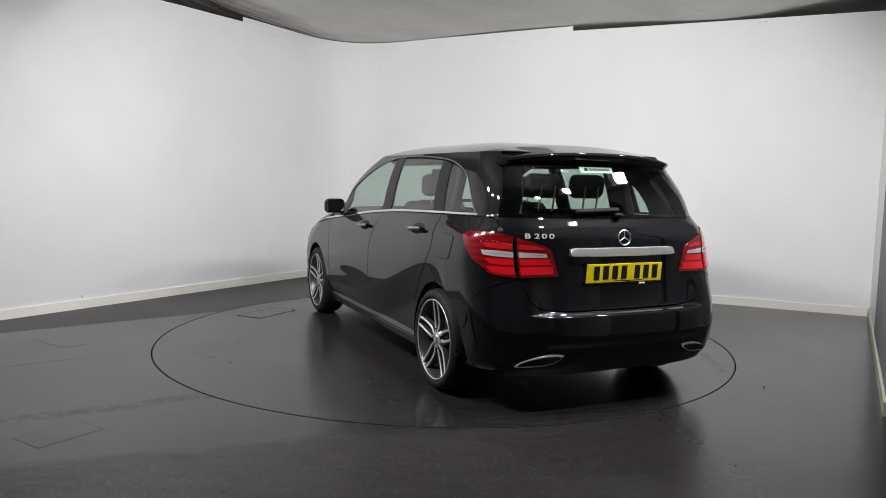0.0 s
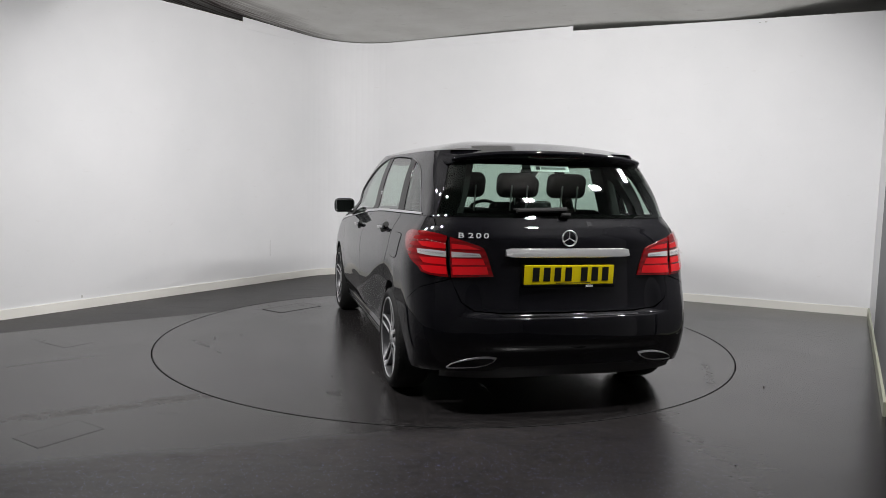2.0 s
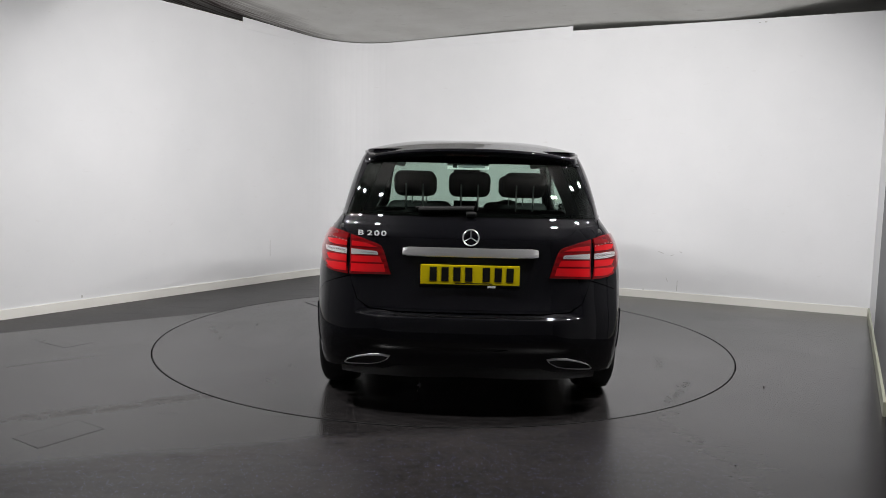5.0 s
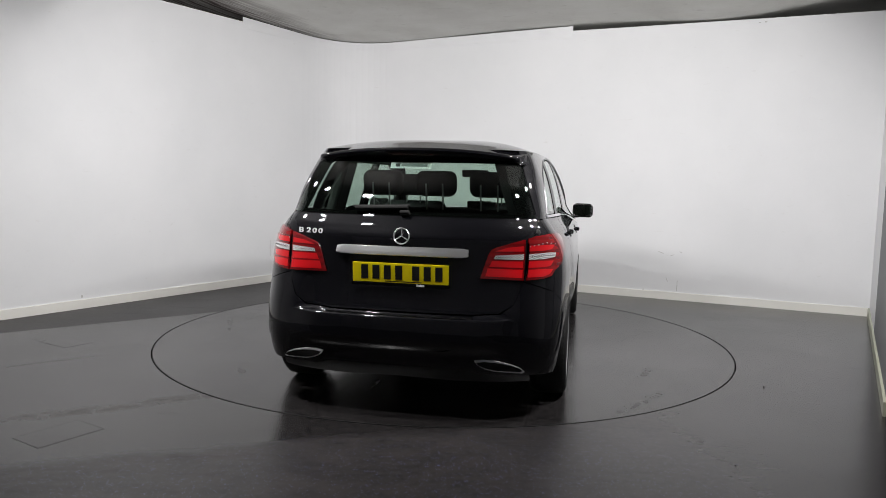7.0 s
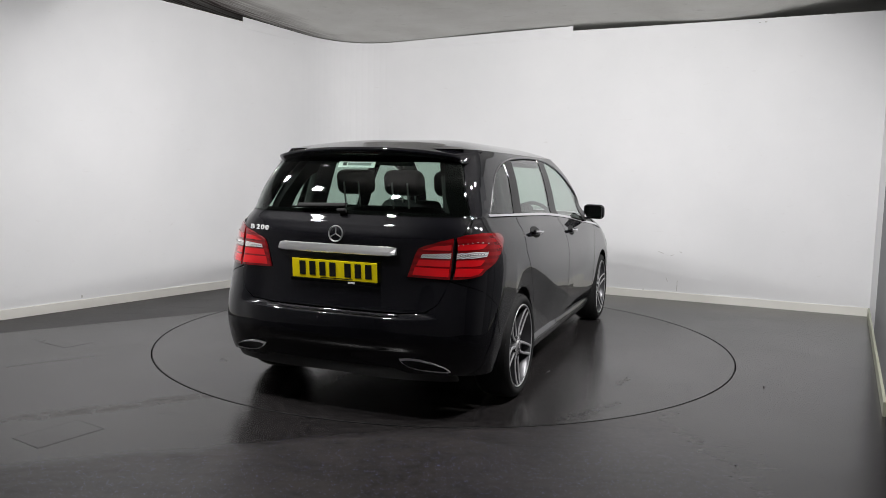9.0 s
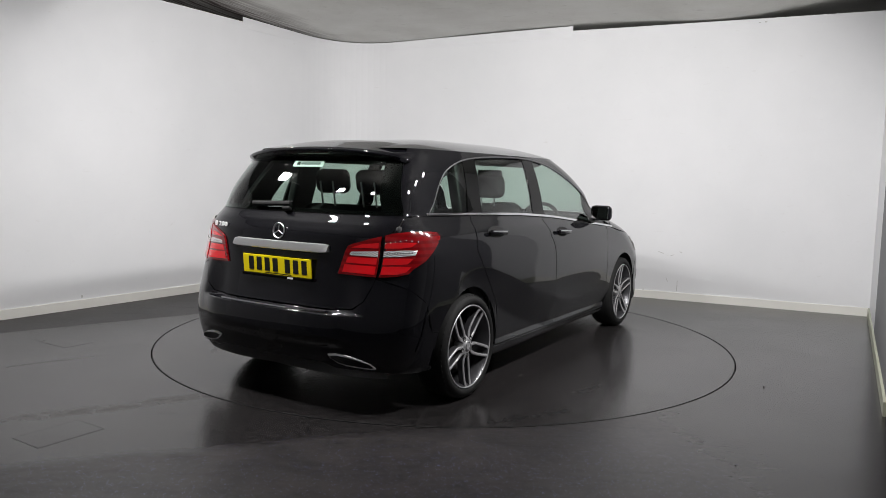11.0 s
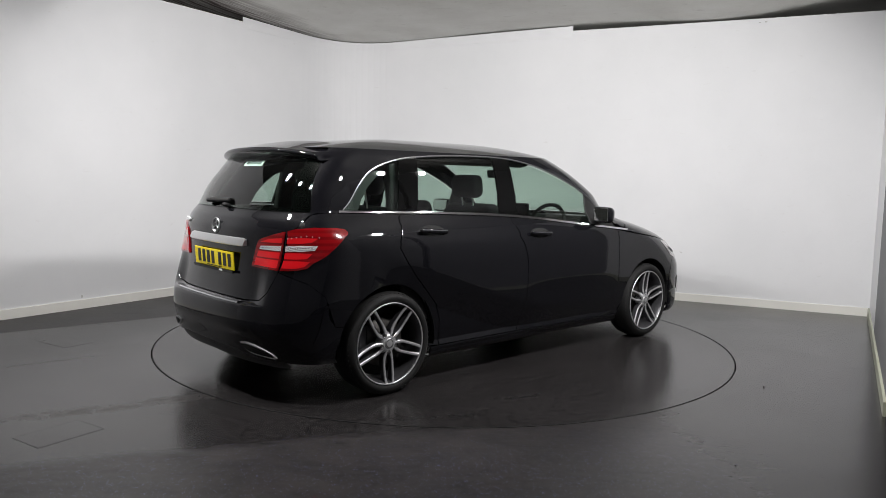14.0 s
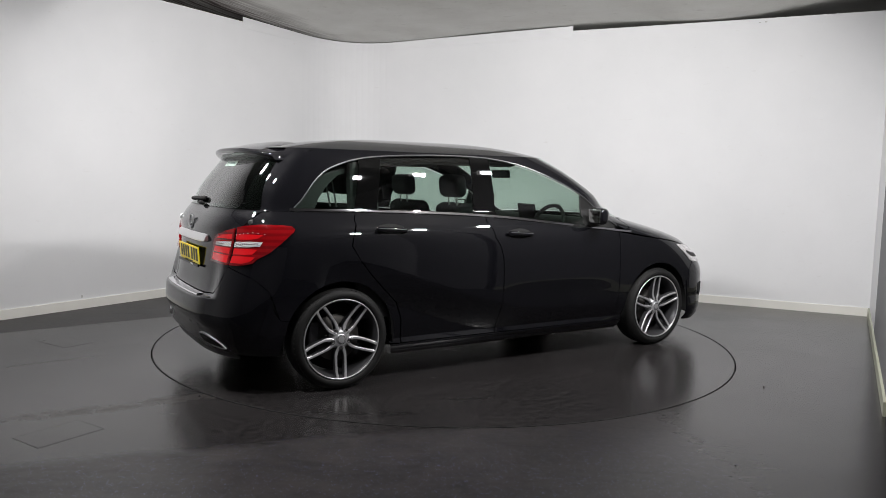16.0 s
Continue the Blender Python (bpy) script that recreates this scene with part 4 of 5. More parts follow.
# ---------------------------------------------------------------- the car's parts
def build_wheel(car, x, sgn, start):
    wheel = tagged(new("wheel"), "multi-spoke two-tone alloy wheel with a low profile tyre")
    wheel.parent = car
    wheel.matrix_basis = pose(x, 0, TYRE_R, 0, 0, 0) if sgn > 0 else pose(x, 0, TYRE_R, 0, 0, 180)
    out = TRACK + 0.005   # the hub's face
    r = TYRE_R
    tyre = lathe([(0.228, out - 0.20), (0.25, out - 0.205), (0.285, out - 0.195), (r - 0.006, out - 0.17), (r, out - 0.14), (r, out - 0.03), (r - 0.007, out - 0.005), (r - 0.022, out + 0.010),
                  (0.272, out + 0.018), (0.255, out + 0.014), (0.246, out + 0.004), (0.238, out - 0.01)], 72)
    for gx in (0.045, 0.085, 0.125):
        lathe([(r + 0.0006, out - gx), (r + 0.0006, out - gx - 0.008)], 72, tyre)
    for k in range(60):
        a = 2 * math.pi * k / 60
        rbox(tyre, (0.010, 0.018, 0.004), pose((r - 0.0120) * math.cos(a), out - 0.006, (r - 0.0120) * math.sin(a), 0, 90 - math.degrees(a), 0) @ pose(0, 0, 0, 38, 0, 0))
    part("tyre", tyre, M["rubber"], wheel, "black low profile tyre", smooth=True)
    rim = lathe([(0.246, out + 0.002), (0.244, out + 0.009), (0.239, out + 0.010), (0.235, out + 0.004), (0.230, out - 0.006), (0.222, out - 0.03), (0.215, out - 0.08), (0.212, out - 0.19)], 72)
    ri = part("rim", rim, M["alloy_dark"], wheel, "dark grey alloy rim", smooth=True)
    lip = lathe([(0.2458, out + 0.0035), (0.2447, out + 0.0112), (0.2400, out + 0.0122), (0.2372, out + 0.0075)], 72)
    part("rim_lip", lip, M["machined"], ri, "machined bright rim lip", smooth=True)
    def blade(a0, side, rows_in, w_add, lift, deep):
        """One blade of a spoke pair, swept from the hub out to the rim, with bevelled shoulders."""
        bm = bmesh.new()
        rows = []
        ca, sa = math.cos(radians(a0)), math.sin(radians(a0))
        for rr, off, w, y in rows_in:
            hw = (w + w_add) / 2
            row = []
            for o, yy in ((off - hw, y + lift - 0.003), (off - hw * 0.6, y + lift), (off + hw * 0.6, y + lift), (off + hw, y + lift - 0.003), (off + hw, y + lift - deep), (off - hw, y + lift - deep)):
                row.append(bm.verts.new((rr * ca - side * o * sa, yy, rr * sa + side * o * ca)))
            rows.append(row)
        for p, q in zip(rows, rows[1:]):
            for i in range(6):
                bm.faces.new((p[i], p[(i + 1) % 6], q[(i + 1) % 6], q[i]))
        bm.faces.new(rows[0])
        bm.faces.new(rows[-1][::-1])
        bmesh.ops.recalc_face_normals(bm, faces=bm.faces)
        return bm

    PROFILE = ((0.046, 0.0100, 0.022, out - 0.007), (0.062, 0.0170, 0.024, out - 0.010), (0.080, 0.0250, 0.0215, out - 0.012), (0.105, 0.0300, 0.0175, out - 0.012),
               (0.150, 0.0305, 0.0160, out - 0.008), (0.200, 0.0290, 0.0170, out - 0.001), (0.2385, 0.0245, 0.0200, out + 0.008))
    for k in range(5):
        a0 = start + 72 * k
        for side in (-1, 1):
            sp = part("spoke", blade(a0, side, PROFILE, 0.003, -0.004, 0.034), M["alloy_dark"], wheel, "dark grey side of an alloy spoke")
            part("spoke_face", blade(a0, side, PROFILE, -0.0015, 0.0, 0.006), M["machined"], sp, "machined bright spoke face")
        web = bmesh.new()
        rbox(web, (0.036, 0.020, 0.034), pose(0.052, out - 0.024, 0), 0.004, 2)
        bmesh.ops.transform(web, matrix=pose(0, 0, 0, 0, -a0, 0), verts=web.verts)
        part("spoke_web", web, M["alloy_dark"], wheel)
    cap = lathe([(0.0005, out - 0.001), (0.024, out - 0.002), (0.028, out - 0.003), (0.0315, out - 0.006), (0.034, out - 0.012)], 32)
    cap = part("hub_cap", cap, M["machined"], wheel, "silver hub cap", smooth=True)
    ring = lathe([(0.0255, out - 0.0012), (0.0245, out + 0.0002), (0.0225, out + 0.0002), (0.0215, out - 0.0012)], 28)
    part("cap_ring", ring, M["alloy_dark"], cap)
    face = lathe([(0.034, out - 0.007), (0.041, out - 0.007), (0.050, out - 0.012), (0.066, out - 0.030), (0.066, out - 0.06)], 40)
    part("hub", face, M["machined"], wheel, smooth=True)
    for k in range(5):
        a = radians(start + 72 * k)
        px, pz = 0.057 * math.cos(a), 0.056 * math.sin(a)
        seat_ring = lathe([(0.0135, -0.004), (0.0135, 0.003), (0.0105, 0.003), (0.0095, -0.006), (0.0005, -0.006)], 16)
        bmesh.ops.translate(seat_ring, vec=(px, out - 0.010, pz), verts=seat_ring.verts)
        part("bolt_seat", seat_ring, M["liner"], wheel, "black recess round a wheel bolt")
        bm = bmesh.new()
        bmesh.ops.create_cone(bm, cap_ends=True, segments=6, radius1=0.0072, radius2=0.006, depth=0.008, matrix=pose(px, out - 0.014, pz, -90, 0, 0))
        part("wheel_bolt", bm, M["steel"], wheel)
    disc = lathe([(0.06, out - 0.075), (0.145, out - 0.075), (0.147, out - 0.085), (0.147, out - 0.10)], 48)
    part("brake_disc", disc, M["steel"], wheel, "worn steel brake disc", smooth=True)
    part("brake_caliper", box((0.07, 0.06, 0.16), pose(-0.145 * (1 if sgn > 0 else -1), out - 0.10, 0.03), 0.012), M["alloy_dark"], wheel)
    back = lathe([(0.001, out - 0.125), (0.21, out - 0.13)], 32)
    part("back_plate", back, M["liner"], wheel)
    return wheel


def build_wheel_well(car, x, sgn):
    bm = bmesh.new()
    r, n = ARCH + 0.006, 24
    a = [bm.verts.new((x + r * math.cos(math.pi * i / n * 1.1 - 0.157), sgn * 0.85, TYRE_R + r * math.sin(math.pi * i / n * 1.1 - 0.157))) for i in range(n + 1)]
    b = [bm.verts.new((v.co.x, sgn * 0.52, v.co.z)) for v in a]
    for i in range(n):
        bm.faces.new((a[i], a[i + 1], b[i + 1], b[i]))
    bm.faces.new(b)
    part("wheel_well", bm, M["liner"], car, "black wheel arch liner", smooth=False)


def bead(u, z, sgn, r, material, parent):
    """A small bead set on a lamp's lens, for the LEDs and for modelled glints."""
    p = Vector(skin(u, z)) + skin_normal(u, z) * 0.012
    bm = bmesh.new()
    bmesh.ops.create_icosphere(bm, subdivisions=1, radius=r, matrix=Matrix.Translation((p.x, sgn * p.y, p.z)))
    return part("lens_bead", bm, material, parent)


def build_details(car, body, tailgate, bump):
    # tail lamps in two pieces
    for sgn in (1, -1):
        inner = [(0.425, 0.764), (0.648, 0.758), (0.648, 0.970), (0.58, 0.952), (0.505, 0.928), (0.478, 0.914), (0.462, 0.882)]
        a = sheet("tail_lamp_inner", [tail_poly(inner)], M["red"], tailgate, (sgn,), lift=0.010, rim=0.02, label="red tail lamp section on the tailgate")
        bands = [[(0.496, 0.908), (0.640, 0.908), (0.640, 0.936), (0.560, 0.928)], [(0.470, 0.826), (0.640, 0.822), (0.640, 0.856), (0.484, 0.858)],
                 [(0.452, 0.776), (0.640, 0.770), (0.640, 0.812), (0.463, 0.818)]]
        for q in bands:
            sheet("lens_band", [tail_poly(q)], M["red_band"], a, (sgn,), lift=0.0118, rim=0.003, label="bright red light band")
        sheet("clear_bar", [tail_poly([(0.492, 0.868), (0.500, 0.886), (0.642, 0.893), (0.642, 0.864)])], M["lamp_white"], a, (sgn,), lift=0.0125, rim=0.004, label="clear ribbed light bar")
        for i in range(8):
            u, z = by_y(0.505 + 0.011 * i, 0.8775)
            bead(u, z, sgn, 0.0036, M["dim_strip"], a)
        outer = [by_y(y, z) for y, z in dense([(0.662, 0.758), (0.705, 0.760), (0.75, 0.766), (0.785, 0.777)])]
        outer += [by_x(x, z) for x, z in dense([(-1.85, 0.803), (-1.79, 0.838), (-1.73, 0.887), (-1.67, 0.936), (-1.636, 0.968), (-1.65, 0.982), (-1.70, 0.990), (-1.82, 0.994)])]
        outer += [by_y(y, z) for y, z in dense([(0.76, 0.994), (0.70, 0.985), (0.662, 0.974)])]
        b = sheet("tail_lamp", [outer], M["red"], car, (sgn,), lift=0.010, rim=0.02, label="red wrap-around tail lamp")
        for z0, z1, z2 in ((0.908, 0.938, 0.008), (0.822, 0.856, 0.006), (0.772, 0.812, 0.014)):
            q = [by_y(y, z) for y, z in dense([(0.669, z0), (0.74, z0 + 0.002), (0.775, z0 + z2)])] + [by_y(y, z) for y, z in dense([(0.79, z1), (0.74, z1 + 0.002), (0.669, z1)])]
            sheet("lens_band", [q], M["red_band"], b, (sgn,), lift=0.0118, rim=0.003, label="bright red light band")
        bar = [by_y(y, z) for y, z in dense([(0.668, 0.864), (0.74, 0.867), (0.795, 0.874), (0.798, 0.898), (0.74, 0.898), (0.668, 0.893)])]
        sheet("clear_bar", [bar], M["lamp_white"], b, (sgn,), lift=0.0125, rim=0.004, label="clear ribbed light bar")
        for i in range(10):
            u, z = by_y(0.684 + 0.011 * i, 0.8815 + 0.0005 * i)
            bead(u, z, sgn, 0.0042, M["dim_strip"], b)
        # white beads stand in for a row of glints on the lens
        for i in range(7):
            u, z = by_y(0.672 + 0.020 * i, 0.950 - 0.004 * abs(i - 4))
            bead(u, z, sgn, 0.0035, M["lamp_white"], b)
        fin = [(-1.800, 0.575), (-1.780, 0.570), (-1.795, 0.46), (-1.825, 0.375), (-1.860, 0.365), (-1.830, 0.45)]
        sheet("bumper_vent", [side_poly(fin, 0.02)], M["paint"], bump, (sgn,), lift=0.006, rim=0.007, label="gloss black corner vent trim")
        # exhaust trim
        ex = [(0.415, 0.338), (0.43, 0.318), (0.47, 0.296), (0.52, 0.284), (0.60, 0.276), (0.660, 0.272), (0.672, 0.278), (0.650, 0.300), (0.60, 0.322), (0.53, 0.340), (0.46, 0.345)]
        e = sheet("exhaust_tip", [tail_poly(ex, 0.02)], M["badge"], bump, (sgn,), lift=0.007, rim=0.03, label="chrome framed exhaust tip")
        cx, cz = 0.54, 0.309
        hole = [(cx + (y - cx) * 0.92, cz + (z - cz) * 0.74) for y, z in ex]
        sheet("exhaust_opening", [tail_poly(hole, 0.02)], M["liner"], e, (sgn,), lift=0.0105, rim=0.0, label="black exhaust opening")
        # door handles
        for x0, z0, door in ((-1.03, 0.962, "rear"), (-0.045, 0.918, "front")):
            y = width_at(x0, z0)
            h = part("door_handle", box((0.215, 0.018, 0.030), pose(x0, sgn * (y + 0.022), z0, 0, 3.0, 0), 0.010, 3), M["paint"], car, "gloss black door handle with a bright edge", smooth=True)
            part("handle_strip", box((0.19, 0.003, 0.006), pose(x0, sgn * (y + 0.0315), z0 + 0.006, 0, 3.0, 0), 0.001), M["chrome"], h)
            part("handle_stem", box((0.03, 0.035, 0.018), pose(x0 + 0.08, sgn * (y + 0.008), z0, 0, 3, 0), 0.004), M["paint"], h)
            part("handle_stem", box((0.03, 0.035, 0.018), pose(x0 - 0.08, sgn * (y + 0.008), z0, 0, 3, 0), 0.004), M["paint"], h)
            cup = [(x0 + 0.10 * math.cos(t), z0 + 0.034 * math.sin(t)) for t in [2 * math.pi * i / 20 for i in range(20)]]
            sheet("handle_recess", [side_poly(cup, 1)], M["liner"], h, (sgn,), lift=0.0015, rim=0.0)
        # door mirrors
        mx, mz = 0.655, 1.036
        my = 0.918
        shell = part("door_mirror", mirror_shell(mx, my, mz, sgn), M["paint"], car, "gloss black door mirror", smooth=True)
        part("mirror_glass", box((0.006, 0.152, 0.096), pose(mx - 0.049, sgn * (my - 0.008), mz + 0.002, 0, 0, sgn * 12), 0.002), M["mirror"], shell, "mirror glass")
        part("mirror_arm", box((0.06, 0.10, 0.028), pose(mx + 0.035, sgn * (my - 0.085), mz - 0.052, 0, 0, 0), 0.01, 3), M["plastic"], shell)
        # sill skirt blade
        bm = bmesh.new()
        rows = []
        for i in range(21):
            x = -1.0 + 1.98 * i / 20
            y = width_at(x, 0.19)
            rows.append([bm.verts.new((x, sgn * (y + dy), z)) for dy, z in ((-0.006, 0.230), (0.008, 0.216), (0.013, 0.195), (0.004, 0.175), (-0.06, 0.165))])
        for p, q in zip(rows, rows[1:]):
            for j in range(4):
                bm.faces.new((p[j], p[j + 1], q[j + 1], q[j]))
        bmesh.ops.recalc_face_normals(bm, faces=bm.faces)
        part("side_skirt", bm, M["paint"], car, "gloss black side skirt", smooth=True)

    # fuel flap on the left flank
    ring = lambda k: [(-1.452 + k * 0.098 * math.copysign(abs(math.cos(t)) ** 0.5, math.cos(t)), 0.886 + k * 0.074 * math.copysign(abs(math.sin(t)) ** 0.5, math.sin(t))) for t in [2 * math.pi * i / 32 for i in range(32)]]
    sheet("fuel_flap", [side_poly(ring(1.0), 1)], M["liner"], body, (1,), lift=0.0012, rim=0.0)
    sheet("fuel_flap", [side_poly(ring(0.955), 1)], M["paint"], body, (1,), lift=0.0030, rim=0.002)

    # plate and its holder
    holder = part("number_plate", box((0.006, 0.527, 0.106), pose(-2.046, 0, 0.775, 0, -4.0, 0), 0.002), M["yellow"], tailgate, "yellow rear number plate with dark characters as bars")
    widths = [0.038] * 4 + [0.0] + [0.038] * 3
    y = 0.215
    for i, w in enumerate(widths):
        if not w:
            y -= 0.030
            continue
        part("plate_bar", box((0.0018, w, 0.076), pose(-2.0502, y - w / 2, 0.778, 0, -4.0, 0), 0.0), M["ink"], holder)
        y -= w + 0.0250
    part("plate_print", box((0.0018, 0.20, 0.005), pose(-2.0530, -0.02, 0.730, 0, -4.0, 0)), M["ink"], holder)
    part("plate_label", box((0.0018, 0.042, 0.010), pose(-2.0585, -0.115, 0.714, 0, -4.0, 0)), M["white"], holder, "small white maker's label")
    part("plate_holder", box((0.010, 0.535, 0.016), pose(-2.052, 0, 0.714, 0, -4, 0), 0.003), M["gloss_black"], tailgate)
    # chrome grip bar over the plate
    bm = bmesh.new()
    rows = []
    for i in range(25):
        yy = -0.362 + 0.724 * i / 24
        x = skin(by_y(abs(yy), 0.895)[0] if abs(yy) > 1e-3 else 0.0, 0.895)[0]
        end = min(1.0, (0.362 - abs(yy)) / 0.02)
        hh = 0.024 * (0.75 + 0.25 * end)
        rows.append([bm.verts.new((x + dx, yy, 0.893 + dz * hh)) for dx, dz in ((0.01, 1.0), (-0.006, 1.0), (-0.012, 0.85), (-0.022, -0.2), (-0.027, -0.8), (-0.022, -1.0), (0.01, -1.0))])
    for p, q in zip(rows, rows[1:]):
        for j in range(6):
            bm.faces.new((p[j], p[j + 1], q[j + 1], q[j]))
    bm.faces.new(rows[0])
    bm.faces.new(rows[-1][::-1])
    bmesh.ops.recalc_face_normals(bm, faces=bm.faces)
    part("grip_bar", bm, M["satin"], tailgate, "satin chrome bar across the tailgate", smooth=False)
    # round emblem as a plain ring with three rays
    em = lathe([(0.044, 0.0), (0.046, 0.006), (0.042, 0.010), (0.038, 0.006), (0.038, 0.0)], 40)
    for k in range(3):
        a = 90 + 120 * k
        rbox(em, (0.040, 0.006, 0.006), pose(0.020 * math.cos(radians(a)), 0.004, 0.020 * math.sin(radians(a)), 0, -a, 0), 0.002, 1)
    bmesh.ops.transform(em, matrix=pose(-2.026, 0, 0.972, 0, 0, 90) @ pose(0, 0, 0, 6, 0, 0), verts=em.verts)
    part("emblem", em, M["satin"], tailgate, "round chrome emblem", smooth=False)
    # model badge
    bx = skin(by_y(0.53, 0.99)[0], 0.99)
    nn = skin_normal(by_y(0.53, 0.99)[0], 0.99)
    place = Matrix.Translation((bx[0] + nn.x * 0.012, 0.53 + nn.y * 0.012, 0.970)) @ pose(0, 0, 0, 84, 0, -90 - math.degrees(math.atan2(nn.y, -nn.x)))
    for glyph, along_x in (("B", -0.066), ("2", -0.013), ("0", 0.028), ("0", 0.069)):
        data = bpy.data.curves.new("badge_letter", "FONT")
        data.body, data.size, data.extrude, data.offset = glyph, 0.038, 0.003, 0.0006
        data.align_x = "CENTER"
        tmp = new("badge_letter", data)
        me = bpy.data.meshes.new_from_object(tmp.evaluated_get(bpy.context.evaluated_depsgraph_get()))
        bpy.data.objects.remove(tmp)
        me.materials.append(M["badge"])
        letter = new("badge_letter", me)
        letter.parent = tailgate
        letter.matrix_basis = place @ Matrix.Translation((along_x, 0, 0)) @ Matrix.Diagonal((1.6, 1, 1, 1))
        tagged(letter, "chrome model badge character")
    # bright load sill
    bm = bmesh.new()
    rows = []
    for i in range(25):
        yy = -0.40 + 0.80 * i / 24
        x = skin(by_y(abs(yy), 0.56)[0] if abs(yy) > 1e-3 else 0.0, 0.556)[0]
        rows.append([bm.verts.new((x + dx, yy, z)) for dx, z in ((0.0, 0.558), (0.004, 0.566), (0.05, 0.569))])
    for p, q in zip(rows, rows[1:]):
        for j in range(2):
            bm.faces.new((p[j], q[j], q[j + 1], p[j + 1]))
    bmesh.ops.recalc_face_normals(bm, faces=bm.faces)
    part("load_sill", bm, M["chrome"], bump, "polished load sill strip")
    # wiper
    w = part("rear_wiper", box((0.032, 0.055, 0.022), pose(-1.966, 0.0, 1.094, 0, 30, 0), 0.009, 3), M["liner"], tailgate, "black rear wiper", smooth=True)
    part("wiper_blade", wiper(), M["liner"], w)
    # sticker in the rear window
    st = part("window_sticker", box((0.002, 0.235, 0.042), pose(-1.765, 0.02, 1.352, 0, 36, 0)), M["white"], tailgate, "white window sticker with printed bars")
    part("sticker_print", box((0.001, 0.15, 0.016), pose(-1.768, 0.0, 1.354, 0, 36, 0)), M["grey"], st)
    part("sticker_print", box((0.001, 0.024, 0.022), pose(-1.768, 0.095, 1.354, 0, 36, 0)), M["ink"], st)


def wiper():
    bm = bmesh.new()
    rbox(bm, (0.026, 0.30, 0.022), pose(-1.952, 0.135, 1.118, -2, 32, 0), 0.009, 2)
    rbox(bm, (0.012, 0.32, 0.010), pose(-1.940, 0.14, 1.128, -2, 32, 0), 0.003, 1)
    return bm


def mirror_shell(mx, my, mz, sgn):
    bm = bmesh.new()
    rbox(bm, (0.100, 0.185, 0.126), pose(0, 0, 0), 0.040, 5)
    for v in bm.verts:
        k = (v.co.x + 0.0525) / 0.105          # 0 at the glass, 1 at the front
        v.co.y *= 1 - 0.42 * k * k
        v.co.z *= 1 - 0.28 * k * k
        if v.co.x < -0.03:
            v.co.x = -0.046 + (v.co.x + 0.03) * 0.1
        v.co.z += 0.05 * (sgn * v.co.y) * -0.3
    bmesh.ops.transform(bm, matrix=pose(mx, sgn * my, mz, 0, 0, sgn * 12), verts=bm.verts)
    return bm


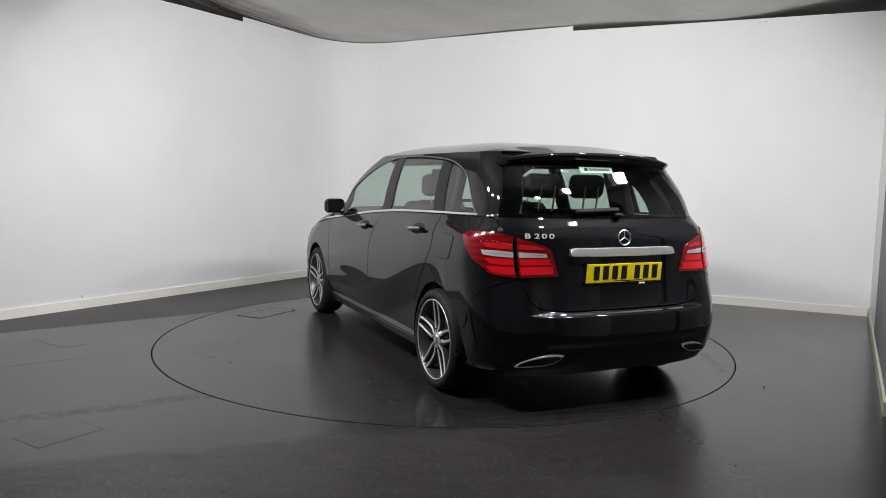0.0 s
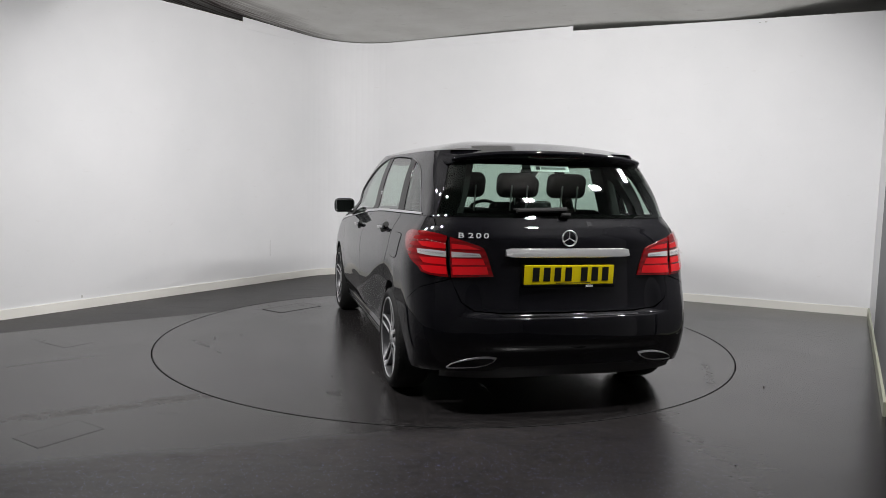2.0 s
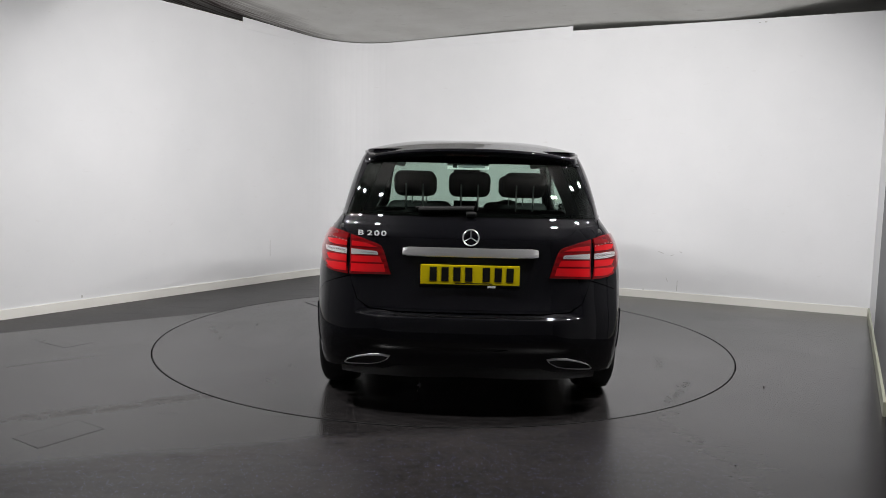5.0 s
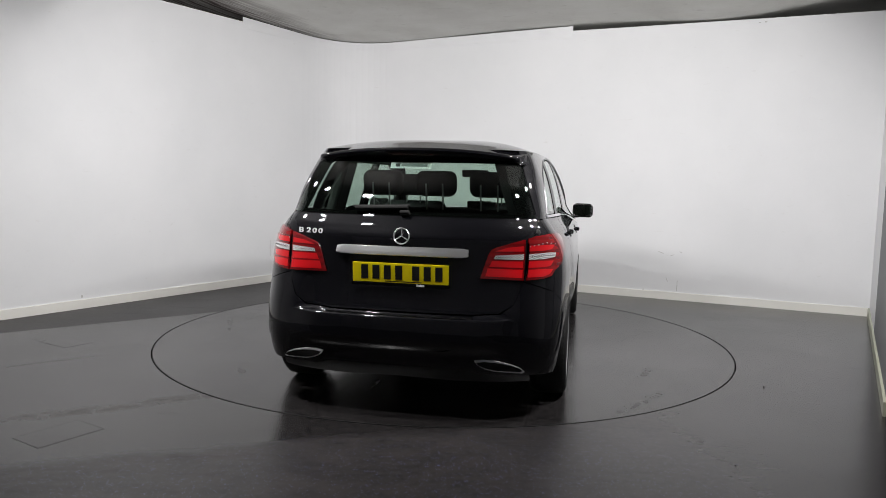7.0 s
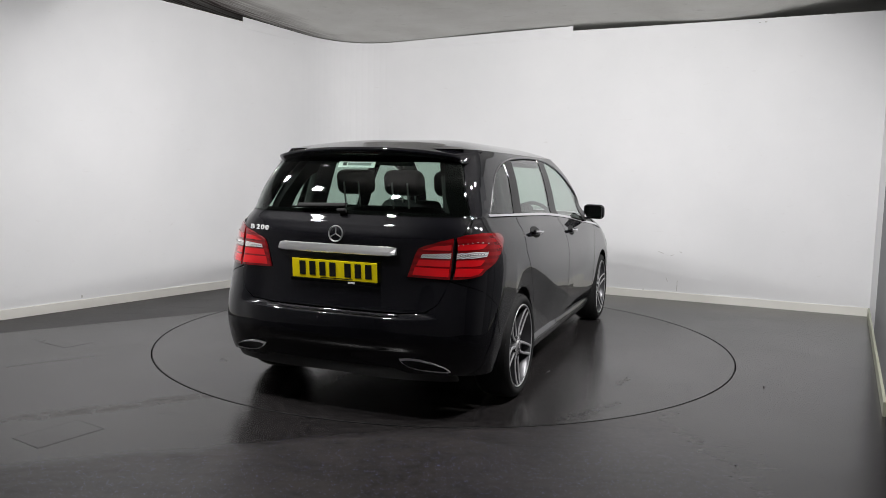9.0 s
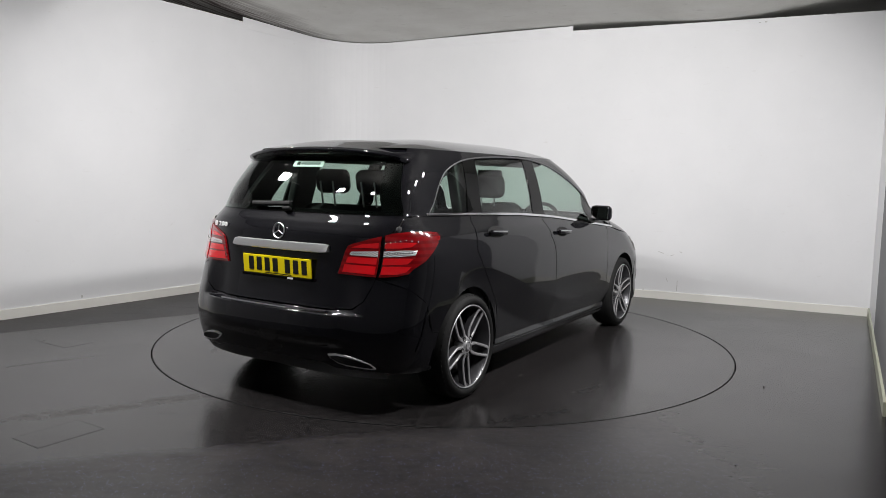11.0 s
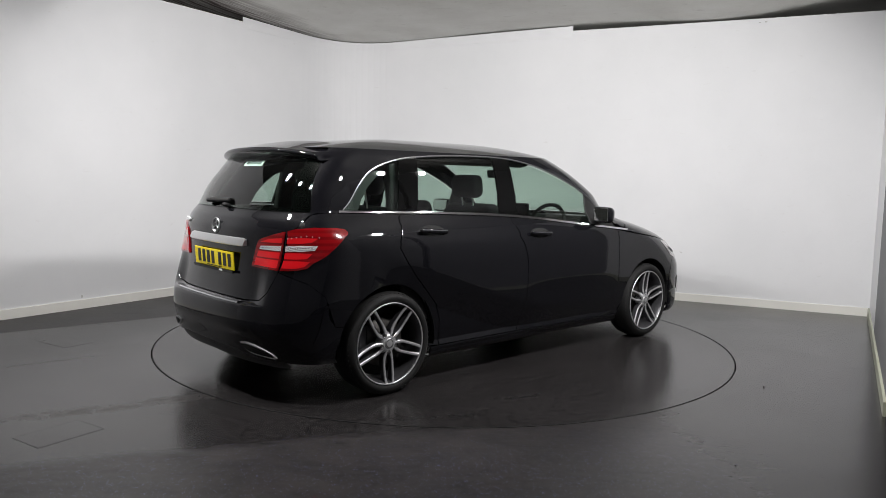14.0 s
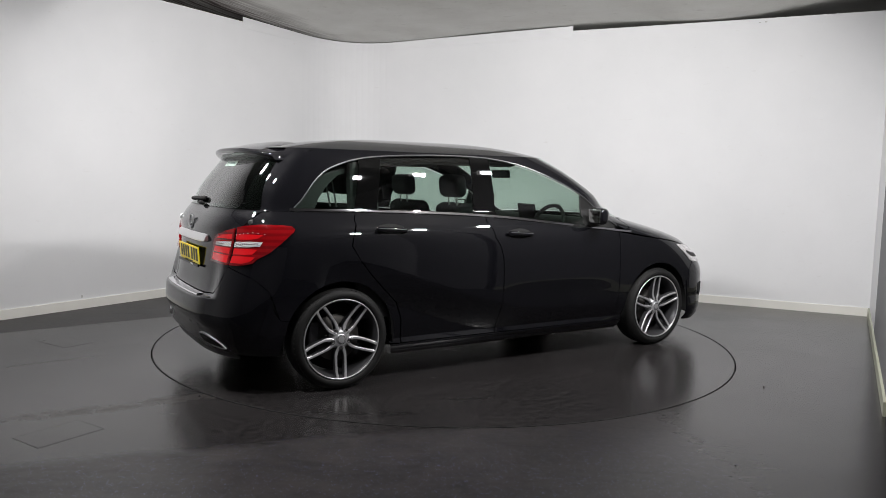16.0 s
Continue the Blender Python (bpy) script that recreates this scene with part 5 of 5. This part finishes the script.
def build_cabin(car):
    def seat(x, y, w, back_z, head, head_at, post, tilt=14):
        s = part("seat", box((0.50, w, 0.16), pose(x, y, 0.52, 0, -6, 0), 0.06, 3), M["seat"], car, "black cloth seat", smooth=True)
        part("seat_back", box((0.14, w, back_z), pose(x - 0.30, y, 0.56 + back_z / 2, 0, -tilt, 0), 0.06, 3), M["seat"], s, smooth=True)
        for yy in head:
            hx, hz = head_at
            pad = bmesh.new()
            rbox(pad, (0.105, 0.27, 0.165), pose(0, 0, 0), 0.048, 4)
            for v in pad.verts:
                v.co.x -= 0.25 * v.co.y ** 2 / 0.27
                v.co.y *= 1 - 0.9 * max(0.0, -v.co.z - 0.02)
            bmesh.ops.transform(pad, matrix=pose(hx, yy, hz, 0, -tilt * 0.6, 0), verts=pad.verts)
            part("headrest", pad, M["seat"], s, "padded headrest", smooth=True)
            for d in (-0.054, 0.054):
                part("headrest_post", box((0.010, 0.010, 0.17), pose(hx + post, yy + d, hz - 0.085, 0, -tilt * 0.6, 0), 0.003), M["satin"], s)
    seat(0.125, 0.37, 0.50, 0.555, (0.37,), (-0.27, 1.232), -0.01)
    seat(0.125, -0.37, 0.50, 0.555, (-0.37,), (-0.27, 1.232), -0.01)
    seat(-0.73, 0.0, 1.30, 0.54, (0.352, 0.0, -0.352), (-1.15, 1.250), -0.066, 18)
    dash = part("dashboard", box((0.42, 1.40, 0.26), pose(0.92, 0, 0.86, 0, 8, 0), 0.09, 3), M["dash"], car, "black dashboard", smooth=True)
    part("screen", box((0.02, 0.22, 0.12), pose(0.70, 0, 1.03, 0, -12, 0), 0.006), M["gloss_black"], dash)
    bm = bmesh.new()
    seg = 32
    R, r = 0.18, 0.016
    rows = [[bm.verts.new(((R + r * math.cos(b)) * math.cos(a), (R + r * math.cos(b)) * math.sin(a), r * math.sin(b))) for b in [2 * math.pi * j / 8 for j in range(8)]] for a in [2 * math.pi * i / seg for i in range(seg)]]
    for i in range(seg):
        for j in range(8):
            bm.faces.new((rows[i][j], rows[(i + 1) % seg][j], rows[(i + 1) % seg][(j + 1) % 8], rows[i][(j + 1) % 8]))
    rbox(bm, (0.34, 0.03, 0.02), pose(0, 0, -0.01, 0, 0, 90), 0.006)
    rbox(bm, (0.10, 0.10, 0.04), pose(0, 0, -0.01), 0.015)
    bmesh.ops.transform(bm, matrix=pose(0.61, -0.37, 0.925, 0, -66, 0), verts=bm.verts)
    part("steering_wheel", bm, M["dash"], car, "black steering wheel", smooth=True)
    part("inside_mirror", box((0.03, 0.23, 0.065), pose(0.42, 0, 1.33, 0, -8, 0), 0.015, 3), M["dash"], car, "black inside mirror", smooth=True)
    # floor pan, luggage cover and inner trims
    part("floor_pan", box((3.3, 1.50, 0.05), pose(0.05, 0, 0.235), 0.02), M["liner"], car, "black underbody")
    part("underbody_tail", box((0.62, 1.05, 0.06), pose(-1.70, 0, 0.30), 0.02), M["liner"], car)
    part("engine_bay_block", box((0.8, 1.05, 0.45), pose(1.45, 0, 0.45), 0.05), M["liner"], car)
    part("luggage_cover", box((0.78, 1.24, 0.03), pose(-1.42, 0, 1.00), 0.01), M["seat"], car, "black luggage cover")
    for sgn in (1, -1):
        part("door_card", box((2.1, 0.05, 0.55), pose(-0.2, sgn * 0.79, 0.68), 0.02), M["dash"], car)
        part("side_trim", box((0.75, 0.05, 0.55), pose(-1.5, sgn * 0.70, 0.75), 0.02), M["dash"], car)
    for sgn in (1, -1):
        part("inner_pillar", box((0.20, 0.07, 0.46), pose(-1.135, sgn * 0.655, 1.20, sgn * 14, 4, 0), 0.02), M["dash"], car, "black inner pillar trim")
        part("inner_roof_edge", box((1.42, 0.10, 0.07), pose(-0.585, sgn * 0.555, 1.415, sgn * 12, 0, 0), 0.02), M["dash"], car, "black roof lining edge")
    part("back_trim", box((0.04, 0.95, 0.36), pose(-1.91, 0, 0.83), 0.01), M["dash"], car)


def build_car():
    car = tagged(new("car"), "gloss black five-door compact people carrier on the turntable", "car")
    body, tailgate, bump = build_skin(car)
    build_roof(car, body)
    for x in (AXLE, -AXLE):
        for sgn in (1, -1):
            build_wheel(car, x, sgn, 270 if (x < 0 and sgn < 0) else 90)
            build_wheel_well(car, x, sgn)
    build_details(car, body, tailgate, bump)
    build_cabin(car)
    return car


build_room()
turntable = build_turntable()
build_lamps()
build_marks()
car = build_car()


def heading(t):
    return 115.134 - 5.1955 * t


PIVOT = Vector((0.0053, 0.1634))


def motions():
    rows, plate = [], []
    for i in range(17):
        a = heading(float(i))
        ca, sa = math.cos(radians(a)), math.sin(radians(a))
        rows.append((float(i), pose(-(PIVOT.x * ca - PIVOT.y * sa), -(PIVOT.x * sa + PIVOT.y * ca), 0, 0, 0, a)))
        plate.append((float(i), pose(0, 0, 0, 0, 0, a)))
    walk(car, rows)
    walk(turntable, plate)


motions()
